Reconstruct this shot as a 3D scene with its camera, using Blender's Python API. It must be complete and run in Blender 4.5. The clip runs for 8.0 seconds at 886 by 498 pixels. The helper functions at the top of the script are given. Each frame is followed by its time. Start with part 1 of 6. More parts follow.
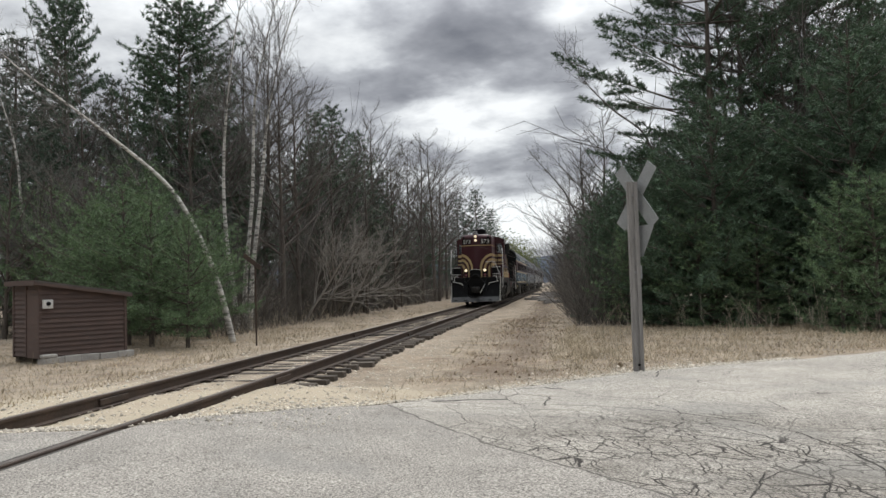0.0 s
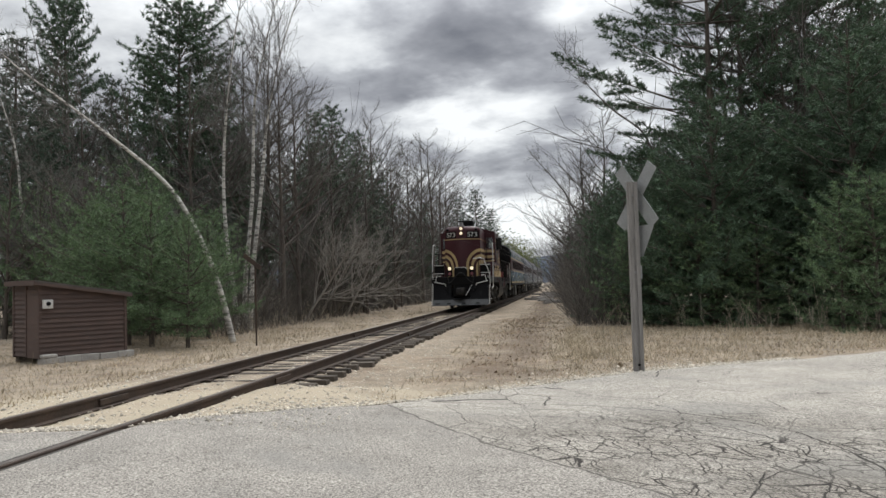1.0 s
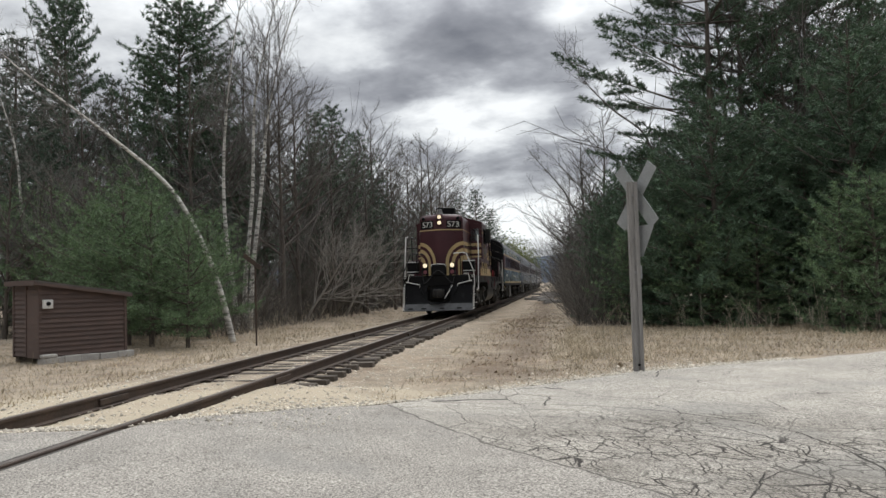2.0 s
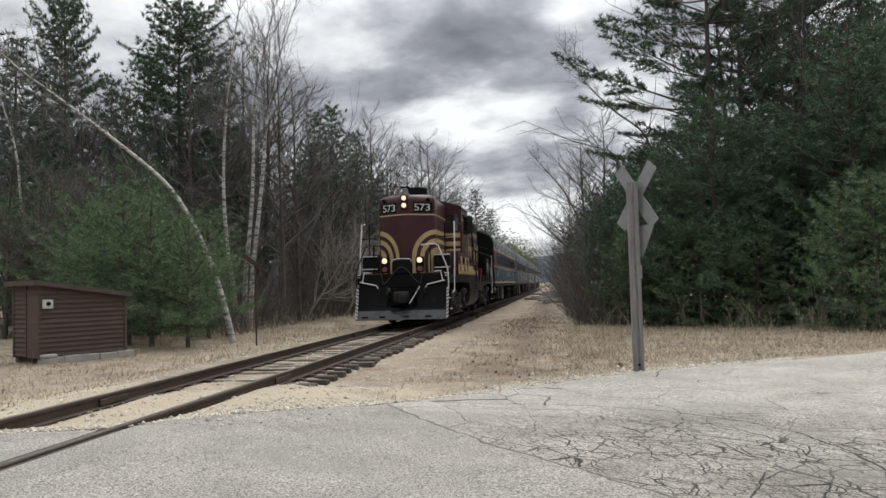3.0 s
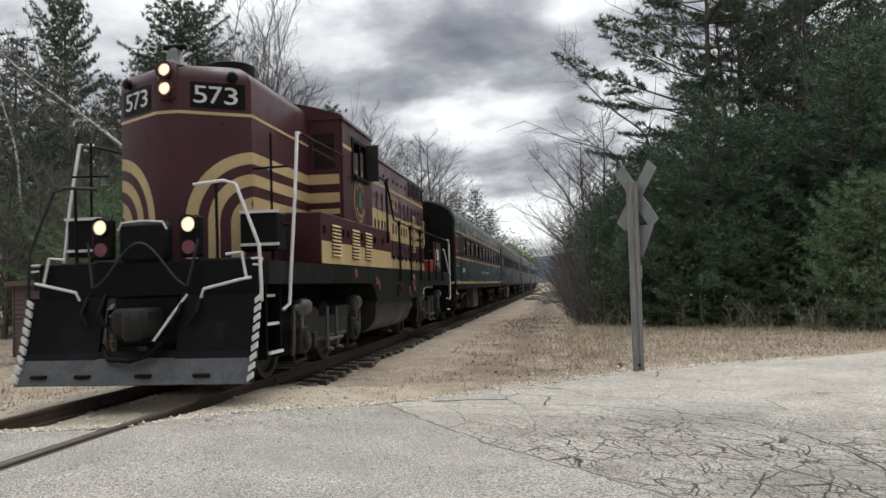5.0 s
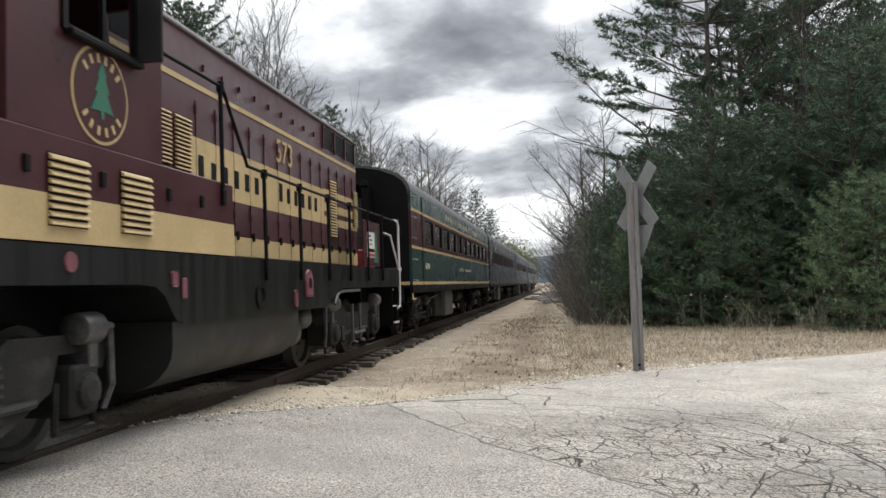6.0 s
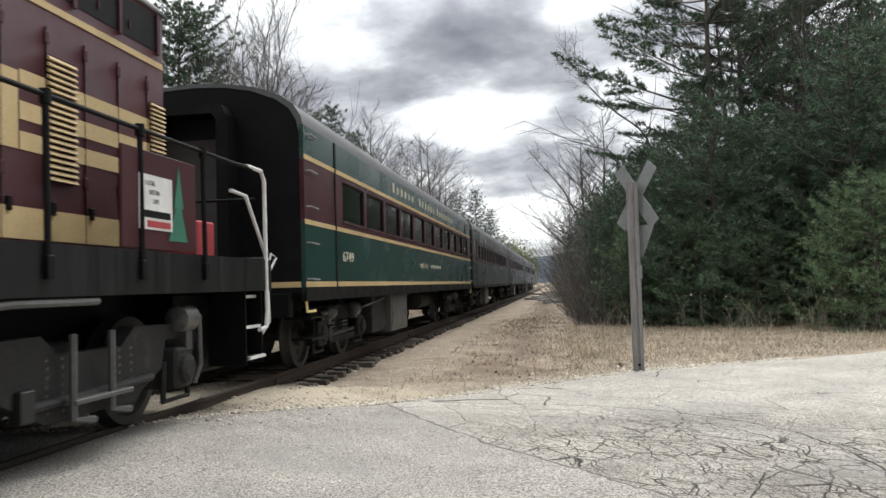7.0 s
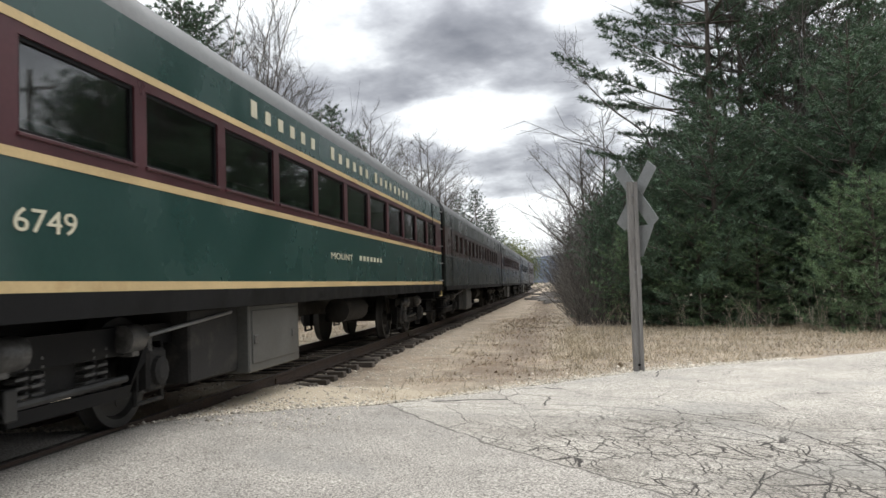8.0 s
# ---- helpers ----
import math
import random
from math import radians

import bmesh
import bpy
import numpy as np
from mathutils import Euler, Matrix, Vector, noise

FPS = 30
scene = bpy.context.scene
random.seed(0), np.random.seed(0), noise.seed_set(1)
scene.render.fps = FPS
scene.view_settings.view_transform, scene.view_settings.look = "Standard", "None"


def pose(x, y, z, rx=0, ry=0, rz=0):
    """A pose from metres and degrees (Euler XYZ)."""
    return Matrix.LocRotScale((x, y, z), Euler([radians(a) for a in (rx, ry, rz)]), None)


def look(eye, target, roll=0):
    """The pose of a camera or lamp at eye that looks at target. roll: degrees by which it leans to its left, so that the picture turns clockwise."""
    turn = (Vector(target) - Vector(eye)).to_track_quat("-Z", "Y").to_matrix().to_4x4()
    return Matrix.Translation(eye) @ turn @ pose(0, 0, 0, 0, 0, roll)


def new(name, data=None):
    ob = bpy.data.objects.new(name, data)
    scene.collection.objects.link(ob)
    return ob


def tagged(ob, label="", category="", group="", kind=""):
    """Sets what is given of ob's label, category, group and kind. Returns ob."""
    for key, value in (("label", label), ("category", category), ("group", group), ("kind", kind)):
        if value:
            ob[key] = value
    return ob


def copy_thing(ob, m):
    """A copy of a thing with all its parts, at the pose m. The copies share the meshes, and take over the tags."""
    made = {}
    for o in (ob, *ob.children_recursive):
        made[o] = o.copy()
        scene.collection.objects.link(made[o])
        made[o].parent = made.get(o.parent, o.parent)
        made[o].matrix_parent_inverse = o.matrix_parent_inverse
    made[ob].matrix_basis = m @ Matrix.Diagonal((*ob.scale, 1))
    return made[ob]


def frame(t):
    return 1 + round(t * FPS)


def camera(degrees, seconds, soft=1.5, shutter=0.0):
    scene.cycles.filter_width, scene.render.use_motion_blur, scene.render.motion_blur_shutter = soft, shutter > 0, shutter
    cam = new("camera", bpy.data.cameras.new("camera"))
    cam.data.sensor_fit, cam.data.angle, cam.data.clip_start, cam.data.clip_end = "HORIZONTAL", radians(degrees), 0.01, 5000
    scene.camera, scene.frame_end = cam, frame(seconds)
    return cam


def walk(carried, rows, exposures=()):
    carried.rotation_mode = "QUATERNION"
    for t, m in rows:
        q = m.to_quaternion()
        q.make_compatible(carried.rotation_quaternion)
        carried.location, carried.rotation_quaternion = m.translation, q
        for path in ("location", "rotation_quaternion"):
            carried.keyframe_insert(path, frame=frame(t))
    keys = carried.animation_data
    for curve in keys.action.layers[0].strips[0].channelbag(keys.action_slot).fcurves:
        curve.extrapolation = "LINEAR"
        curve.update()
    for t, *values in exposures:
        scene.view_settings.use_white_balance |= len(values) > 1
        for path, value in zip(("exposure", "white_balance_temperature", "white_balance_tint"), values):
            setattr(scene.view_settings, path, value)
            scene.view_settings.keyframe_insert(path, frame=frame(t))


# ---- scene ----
# --- camera: held still beside a level crossing, 1.5 m over the road ---
cam = camera(58.04, 8.0, soft=1.5, shutter=0.12)
EYE = (4.873, 0.0, 1.226)
VIEW = look(EYE, (3.444, 9.887, 1.675), -1.66)
walk(cam, [(0.0, VIEW), (8.0, VIEW)], exposures=[(0.0, 0.0), (4.7, 0.0), (5.9, 0.29), (8.0, 0.41)])

# --- sky: broken overcast, brightest where the hidden sun stands ---
SUN_DIR = Vector((0.20, 0.45, 0.87)).normalized()
# cloud banks (-) and breaks (+): across, up, half width, half height, strength
CLOUDS = ((-0.075, 0.217, 0.080, 0.045, 0.34), (-0.145, 0.200, 0.05, 0.028, 0.14), (-0.19, 0.285, 0.06, 0.03, 0.06), (0.050, 0.330, 0.07, 0.028, 0.30),
          (-0.025, 0.078, 0.06, 0.030, 0.22), (-0.40, 0.33, 0.20, 0.08, 0.12), (-0.095, 0.318, 0.14, 0.036, -0.10), (0.002, 0.250, 0.060, 0.036, -0.17),
          (-0.052, 0.152, 0.10, 0.022, -0.18), (-0.060, 0.112, 0.08, 0.012, -0.14), (-0.26, 0.19, 0.07, 0.022, -0.08), (0.36, 0.25, 0.16, 0.08, 0.06))


def build_world():
    world = bpy.data.worlds.new("sky")
    scene.world = world
    world.use_nodes = True
    nt = world.node_tree
    nt.nodes.clear()
    N, L = nt.nodes.new, nt.links.new

    def math_node(op, a, b=None, c=None, clamp=False):
        n = N("ShaderNodeMath")
        n.operation, n.use_clamp = op, clamp
        for i, v in enumerate((a, b, c)):
            if v is None:
                continue
            if isinstance(v, (int, float)):
                n.inputs[i].default_value = v
            else:
                L(v, n.inputs[i])
        return n.outputs[0]

    def noise_node(vec, scale, detail, rough, dist=0.0):
        n = N("ShaderNodeTexNoise")
        n.inputs["Scale"].default_value = scale
        n.inputs["Detail"].default_value = detail
        n.inputs["Roughness"].default_value = rough
        n.inputs["Distortion"].default_value = dist
        L(vec, n.inputs["Vector"])
        return n.outputs["Fac"]

    coord = N("ShaderNodeTexCoord").outputs["Generated"]
    sep = N("ShaderNodeSeparateXYZ")
    L(coord, sep.inputs[0])
    up = math_node("MAXIMUM", sep.outputs[2], 0.0)
    flat = math_node("ADD", up, 0.20)
    comb = N("ShaderNodeCombineXYZ")
    L(math_node("DIVIDE", sep.outputs[0], flat), comb.inputs[0])
    L(math_node("DIVIDE", sep.outputs[1], flat), comb.inputs[1])
    comb.inputs[2].default_value = 3.7
    big = noise_node(comb.outputs[0], 1.25, 5.0, 0.55, 0.25)
    torn = noise_node(comb.outputs[0], 3.1, 7.0, 0.62, 0.3)
    small = noise_node(comb.outputs[0], 4.2, 5.0, 0.55, 0.1)
    cover = math_node("ADD", math_node("MULTIPLY", big, 0.56), math_node("MULTIPLY", small, 0.44))
    cover = math_node("ADD", math_node("MULTIPLY", math_node("SUBTRACT", cover, 0.5), 1.7), 0.565)
    # breaks in the cloud and heavier banks, each torn at its edge; the brightest break hides the sun
    edge = math_node("MULTIPLY", math_node("SUBTRACT", torn, 0.5), 2.8)
    # fine tatters all over
    bright = math_node("ADD", cover, math_node("MULTIPLY", math_node("SUBTRACT", noise_node(comb.outputs[0], 7.5, 6.0, 0.58, 0.15), 0.5), 0.30))
    for cx, cz, wide, high, amount in CLOUDS:
        a = math_node("DIVIDE", math_node("SUBTRACT", sep.outputs[0], cx), wide)
        b = math_node("DIVIDE", math_node("SUBTRACT", sep.outputs[2], cz), high)
        r2 = math_node("ADD", math_node("ADD", math_node("MULTIPLY", a, a), math_node("MULTIPLY", b, b)), edge)
        bright = math_node("ADD", bright, math_node("MULTIPLY", math_node("SUBTRACT", 1.0, math_node("MULTIPLY", r2, 0.55), None, True), amount))
    ramp = N("ShaderNodeValToRGB")
    L(bright, ramp.inputs[0])
    els = ramp.color_ramp.elements
    els[0].position, els[0].color = 0.14, (0.15, 0.157, 0.178, 1)
    els[1].position, els[1].color = 0.80, (0.76, 0.78, 0.79, 1)
    for pos, col in ((0.32, (0.225, 0.233, 0.256, 1)), (0.42, (0.29, 0.30, 0.325, 1)), (0.53, (0.40, 0.415, 0.44, 1)), (0.63, (0.56, 0.58, 0.60, 1))):
        e = els.new(pos)
        e.color = col
    # an overcast sky is about three times as bright overhead as low down
    lift = math_node("ADD", 1.0, math_node("MULTIPLY", math_node("SMOOTH_MIN", math_node("MAXIMUM", math_node("SUBTRACT", up, 0.30), 0.0), 0.6, 0.1), ZENITH))
    # and brighter towards the hidden sun than away from it
    lift = math_node("MULTIPLY", lift, math_node("ADD", 0.97, math_node("MULTIPLY", sep.outputs[1], 0.42)))
    cloud = N("ShaderNodeBackground")
    L(ramp.outputs[0], cloud.inputs[0])
    L(lift, cloud.inputs[1])
    sky = N("ShaderNodeTexSky")
    sky.sky_type, sky.sun_disc = "NISHITA", False
    sky.sun_elevation = math.asin(SUN_DIR.z)
    sky.sun_rotation = math.atan2(SUN_DIR.x, SUN_DIR.y)
    clear = N("ShaderNodeBackground")
    L(sky.outputs[0], clear.inputs[0])
    clear.inputs[1].default_value = 0.05
    mix = N("ShaderNodeMixShader")
    mix.inputs[0].default_value = 0.92
    L(clear.outputs[0], mix.inputs[1])
    L(cloud.outputs[0], mix.inputs[2])
    out = N("ShaderNodeOutputWorld")
    L(mix.outputs[0], out.inputs[0])


ZENITH = 5.0
build_world()
sun_data = bpy.data.lights.new("sun", "SUN")
sun_data.energy, sun_data.angle, sun_data.color = 1.5, radians(40), (1.0, 0.96, 0.9)
sun = new("sun", sun_data)
sun.matrix_world = look((0, 0, 60), Vector((0, 0, 60)) - SUN_DIR)


# --- materials ---
def material(name, color, rough=0.8, metal=0.0, vary=0.25, scale=6.0, grain=60.0, bump=0.2, tint=None, tint_amount=0.0,
             tint_scale=1.5, per_piece=0.0, speck=None, spec=0.4, stretch=(1, 1, 1), coat=0.0):
    """A surface with variation at two scales, stains of a second colour and fine relief."""
    m = bpy.data.materials.new(name)
    m.use_nodes = True
    nt = m.node_tree
    N, L = nt.nodes.new, nt.links.new
    bsdf = nt.nodes["Principled BSDF"]
    coord = N("ShaderNodeTexCoord").outputs["Object"]
    mapping = N("ShaderNodeMapping")
    mapping.inputs["Scale"].default_value = stretch
    L(coord, mapping.inputs["Vector"])
    vec = mapping.outputs[0]

    def tex(s, detail, r=0.6):
        n = N("ShaderNodeTexNoise")
        n.inputs["Scale"].default_value, n.inputs["Detail"].default_value, n.inputs["Roughness"].default_value = s, detail, r
        L(vec, n.inputs["Vector"])
        return n.outputs["Fac"]

    def mixc(fac, a, b, mode="MIX"):
        n = N("ShaderNodeMix")
        n.data_type, n.blend_type = "RGBA", mode
        for sock, v in ((n.inputs[0], fac), (n.inputs[6], a), (n.inputs[7], b)):
            if isinstance(v, (int, float)):
                sock.default_value = v
            elif isinstance(v, tuple):
                sock.default_value = v
            else:
                L(v, sock)
        return n.outputs[2]

    def ramp(fac, lo, hi, a=0.0, b=1.0):
        n = N("ShaderNodeMapRange")
        n.inputs[1].default_value, n.inputs[2].default_value, n.inputs[3].default_value, n.inputs[4].default_value = lo, hi, a, b
        L(fac, n.inputs[0])
        return n.outputs[0]

    coarse, fine = tex(scale, 4), tex(grain, 3, 0.7)
    c = (*color, 1)
    lo = tuple(v * (1 - vary) for v in color) + (1,)
    hi = tuple(min(1, v * (1 + vary)) for v in color) + (1,)
    col = mixc(ramp(coarse, 0.3, 0.7), lo, hi)
    grain_col = mixc(ramp(fine, 0.3, 0.7), tuple([1 - (speck or vary * 0.8)] * 3) + (1,), tuple([1 + (speck or vary * 0.8) * 0.6] * 3) + (1,))
    col = mixc(1.0, col, grain_col, "MULTIPLY")
    if tint:
        col = mixc(ramp(tex(tint_scale, 5, 0.65), 0.62 - 0.3 * tint_amount, 0.72 - 0.2 * tint_amount, 0, min(1, tint_amount + 0.3)), col, (*tint, 1))
    if per_piece:
        info = N("ShaderNodeObjectInfo").outputs["Random"]
        geo = N("ShaderNodeNewGeometry").outputs["Random Per Island"]
        add = N("ShaderNodeMath")
        add.operation = "ADD"
        L(info, add.inputs[0])
        L(geo, add.inputs[1])
        fr = N("ShaderNodeMath")
        fr.operation = "FRACT"
        L(add.outputs[0], fr.inputs[0])
        shade = N("ShaderNodeMapRange")
        shade.inputs[3].default_value, shade.inputs[4].default_value = 1 - per_piece, 1 + per_piece
        L(fr.outputs[0], shade.inputs[0])
        n = N("ShaderNodeVectorMath")
        n.operation = "SCALE"
        L(col, n.inputs[0])
        L(shade.outputs[0], n.inputs["Scale"])
        col = n.outputs[0]
    L(col, bsdf.inputs["Base Color"])
    L(ramp(coarse, 0.3, 0.7, max(0.02, rough - 0.12), min(1, rough + 0.1)), bsdf.inputs["Roughness"])
    bsdf.inputs["Metallic"].default_value = metal
    bsdf.inputs["Specular IOR Level"].default_value = spec
    bsdf.inputs["Coat Weight"].default_value = coat
    bsdf.inputs["Coat Roughness"].default_value = 0.15
    if bump:
        b = N("ShaderNodeBump")
        b.inputs["Strength"].default_value, b.inputs["Distance"].default_value = bump, 0.02
        L(fine, b.inputs["Height"])
        L(b.outputs[0], bsdf.inputs["Normal"])
    return m


def glowing(name, color, strength):
    m = bpy.data.materials.new(name)
    m.use_nodes = True
    b = m.node_tree.nodes["Principled BSDF"]
    b.inputs["Base Color"].default_value = (*color, 1)
    b.inputs["Emission Color"].default_value = (*color, 1)
    b.inputs["Emission Strength"].default_value = strength
    return m


def glass(name, color, rough=0.03):
    m = bpy.data.materials.new(name)
    m.use_nodes = True
    b = m.node_tree.nodes["Principled BSDF"]
    b.inputs["Base Color"].default_value = (*color, 1)
    b.inputs["Roughness"].default_value = rough
    b.inputs["Transmission Weight"].default_value = 1.0
    b.inputs["IOR"].default_value = 1.75
    return m


# --- mesh helpers ---
def part(name, bm, mat, parent=None, label="", smooth=False):
    """Links a bmesh as one mesh object under a thing or under a part."""
    me = bpy.data.meshes.new(name)
    bm.normal_update()
    bm.to_mesh(me)
    bm.free()
    if smooth:
        me.shade_smooth()
        me.set_sharp_from_angle(angle=radians(40))
    me.materials.append(mat)
    ob = new(name, me)
    ob.parent = parent
    if label:
        ob["label"] = label
    return ob


def thing(name, label, category, m=None, group="", kind=""):
    ob = new(name)
    ob.empty_display_size = 0.3
    if m is not None:
        ob.matrix_basis = m
    return tagged(ob, label, category, group, kind)


def box(bm, x0, x1, y0, y1, z0, z1, bevel=0.0, m=None):
    v = [bm.verts.new((x, y, z)) for x in (x0, x1) for y in (y0, y1) for z in (z0, z1)]
    fs = [bm.faces.new([v[i] for i in q]) for q in ((0, 1, 3, 2), (4, 6, 7, 5), (0, 4, 5, 1), (2, 3, 7, 6), (0, 2, 6, 4), (1, 5, 7, 3))]
    if bevel:
        es = list({e for f in fs for e in f.edges})
        r = bmesh.ops.bevel(bm, geom=es, offset=bevel, segments=1, affect="EDGES")
        v = list({w for f in r["faces"] for w in f.verts} | {w for w in v if w.is_valid})
    if m is not None:
        bmesh.ops.transform(bm, matrix=m, verts=v)
    return bm


def bm_box(*a, **k):
    return box(bmesh.new(), *a, **k)


def prism(bm, poly, a0, a1, axis="x"):
    """A closed outline pushed along an axis: outline in (y, z) along x, (x, z) along y, (x, y) along z."""
    def at(p, a):
        return {"x": (a, p[0], p[1]), "y": (p[0], a, p[1]), "z": (p[0], p[1], a)}[axis]
    lo = [bm.verts.new(at(p, a0)) for p in poly]
    hi = [bm.verts.new(at(p, a1)) for p in poly]
    n = len(poly)
    fs = [bm.faces.new(lo), bm.faces.new(hi[::-1])]
    fs += [bm.faces.new((lo[i], hi[i], hi[(i + 1) % n], lo[(i + 1) % n])) for i in range(n)]
    bmesh.ops.recalc_face_normals(bm, faces=fs)
    return bm


def tube(bm, pts, r, seg=8, r1=None, caps=True):
    """A round bar through points; r to r1 along it."""
    pts = [Vector(p) for p in pts]
    rings, side = [], None
    n = len(pts)
    for i, p in enumerate(pts):
        d = (pts[min(i + 1, n - 1)] - pts[max(i - 1, 0)]).normalized()
        if side is None:
            side = d.orthogonal().normalized()
        side = (side - d * side.dot(d)).normalized()
        up = d.cross(side)
        rr = r if r1 is None else r + (r1 - r) * i / max(1, n - 1)
        rings.append([bm.verts.new(p + (side * math.cos(2 * math.pi * k / seg) + up * math.sin(2 * math.pi * k / seg)) * rr) for k in range(seg)])
    for a, b in zip(rings, rings[1:]):
        for k in range(seg):
            bm.faces.new((a[k], a[(k + 1) % seg], b[(k + 1) % seg], b[k]))
    if caps:
        bm.faces.new(rings[0][::-1])
        bm.faces.new(rings[-1])
    return bm


def lathe(bm, c, axis, profile, seg=20):
    """Rings (distance along axis, radius) round a line through c."""
    axis = Vector(axis).normalized()
    side = axis.orthogonal().normalized()
    up = axis.cross(side)
    rings = []
    for d, r in profile:
        rings.append([bm.verts.new(Vector(c) + axis * d + (side * math.cos(2 * math.pi * k / seg) + up * math.sin(2 * math.pi * k / seg)) * r) for k in range(seg)])
    for a, b in zip(rings, rings[1:]):
        for k in range(seg):
            bm.faces.new((a[k], a[(k + 1) % seg], b[(k + 1) % seg], b[k]))
    bm.faces.new(rings[0][::-1])
    bm.faces.new(rings[-1])
    return bm


def text_mesh(bm, body, height, m, depth=0.006, width=None):
    """Letters in the built-in font, with their lower left corner at the origin of m (x along the line, y up)."""
    cu = bpy.data.curves.new("letters", "FONT")
    cu.body, cu.size, cu.extrude, cu.resolution_u = body, 1.0, 0.0, 3
    ob = bpy.data.objects.new("letters", cu)
    me = bpy.data.meshes.new_from_object(ob)
    co = np.empty(len(me.vertices) * 3)
    me.vertices.foreach_get("co", co)
    co = co.reshape(-1, 3)
    lo, hi = co.min(0), co.max(0)
    sy = height / (hi[1] - lo[1])
    sx = sy if width is None else width / (hi[0] - lo[0])
    t = bmesh.new()
    t.from_mesh(me)
    ext = bmesh.ops.extrude_face_region(t, geom=t.faces[:])
    bmesh.ops.translate(t, vec=(0, 0, 1), verts=[g for g in ext["geom"] if isinstance(g, bmesh.types.BMVert)])
    mm = m @ Matrix.Diagonal((sx, sy, depth, 1)) @ Matrix.Translation((-lo[0], -lo[1], 0))
    bmesh.ops.transform(t, matrix=mm, verts=t.verts)
    tmp = bpy.data.meshes.new("tmp")
    t.to_mesh(tmp)
    t.free()
    bm.from_mesh(tmp)
    for junk, pool in ((ob, bpy.data.objects), (me, bpy.data.meshes), (tmp, bpy.data.meshes), (cu, bpy.data.curves)):
        pool.remove(junk)
    return bm


def mesh_object(name, verts, faces, mat, parent=None, smooth=False):
    """A mesh from number arrays, for foliage and ground."""
    me = bpy.data.meshes.new(name)
    verts, faces = np.asarray(verts, dtype=np.float32), np.asarray(faces, dtype=np.int32)
    me.vertices.add(len(verts))
    me.vertices.foreach_set("co", verts.ravel())
    k = faces.shape[1]
    me.loops.add(faces.size)
    me.loops.foreach_set("vertex_index", faces.ravel())
    me.polygons.add(len(faces))
    me.polygons.foreach_set("loop_start", np.arange(0, faces.size, k, dtype=np.int32))
    me.update(calc_edges=True)
    me.validate()
    if smooth:
        me.shade_smooth()
    me.materials.append(mat)
    ob = new(name, me)
    ob.parent = parent
    return ob
# --- ground, road and track ---
def smooth(a, b, x):
    t = np.clip((np.asarray(x, dtype=float) - a) / (b - a), 0, 1)
    return t * t * (3 - 2 * t)


def waves(x, y, s, seed):
    """A cheap smooth unevenness between -1 and 1."""
    r = np.random.RandomState(seed)
    out = 0
    for _ in range(7):
        a, k, ph = r.uniform(0, 6.283), r.uniform(0.5, 2.2) / s, r.uniform(0, 6.283)
        out = out + np.sin((x * np.cos(a) + y * np.sin(a)) * k * 6.283 + ph)
    return out / 4.0


EDGE_X = [-60, -8, -2.0, 0.75, 1.77, 2.58, 3.2, 4.11, 6.09, 10.85, 30, 120]
EDGE_Y = [-6.0, 4.0, 6.3, 7.0, 8.2, 9.0, 9.9, 11.3, 13.25, 16.0, 26.0, 70]


def road_edge(x):
    return np.interp(x, EDGE_X, EDGE_Y)


def road_z(x, y):
    return -0.012 - 0.238 * smooth(0.9, 4.4, np.abs(x))


def ground_z(x, y):
    x, y = np.asarray(x, dtype=float), np.asarray(y, dtype=float)
    a = np.abs(x)
    bed = np.where(x > 0, -0.20 - 0.07 * smooth(0.92, 1.2, a) - 0.04 * smooth(1.3, 3.0, a), -0.20 - 0.10 * smooth(1.3, 4.0, a))
    bed = bed + waves(x, y, 9, 3) * 0.03 * smooth(1.4, 4, a) + waves(x, y, 1.1, 5) * 0.012 * smooth(1.0, 1.8, a)
    bed = bed + 0.12 * smooth(-4.5, -8.5, x) * smooth(20, 40, y)
    # stone is filled in between the rails, almost to the top of the sleepers
    bed = np.where(a < 0.72, -0.191 + 0.015 * waves(x, y, 1.3, 23) + 0.036 * (1 - smooth(9.0, 13.0, y)), bed)
    shoulder = (1 - smooth(10.0, 12.2, y)) * smooth(0.78, 0.9, x) * (1 - smooth(1.5, 3.2, x))
    bed = bed + (np.maximum(bed, -0.075) - bed) * shoulder
    far_side = (1 - smooth(13.0, 20.0, y)) * smooth(-0.78, -0.9, x) * (1 - smooth(-1.4, -3.0, x))
    bed = bed + (np.maximum(bed, -0.125) - bed) * far_side
    # gravel is banked up to the road's edge
    away = y - road_edge(x)
    z = bed + (road_z(x, y) - 0.02 - bed) * (1 - smooth(0.0, 1.3, away))
    return np.where(away < 0.05, np.minimum(z, road_z(x, y) - 0.05), z)


def axis_steps(stops):
    out = []
    for (a, step), (b, _) in zip(stops, stops[1:]):
        out += list(np.arange(a, b, step))
    return np.array(out + [stops[-1][0]])


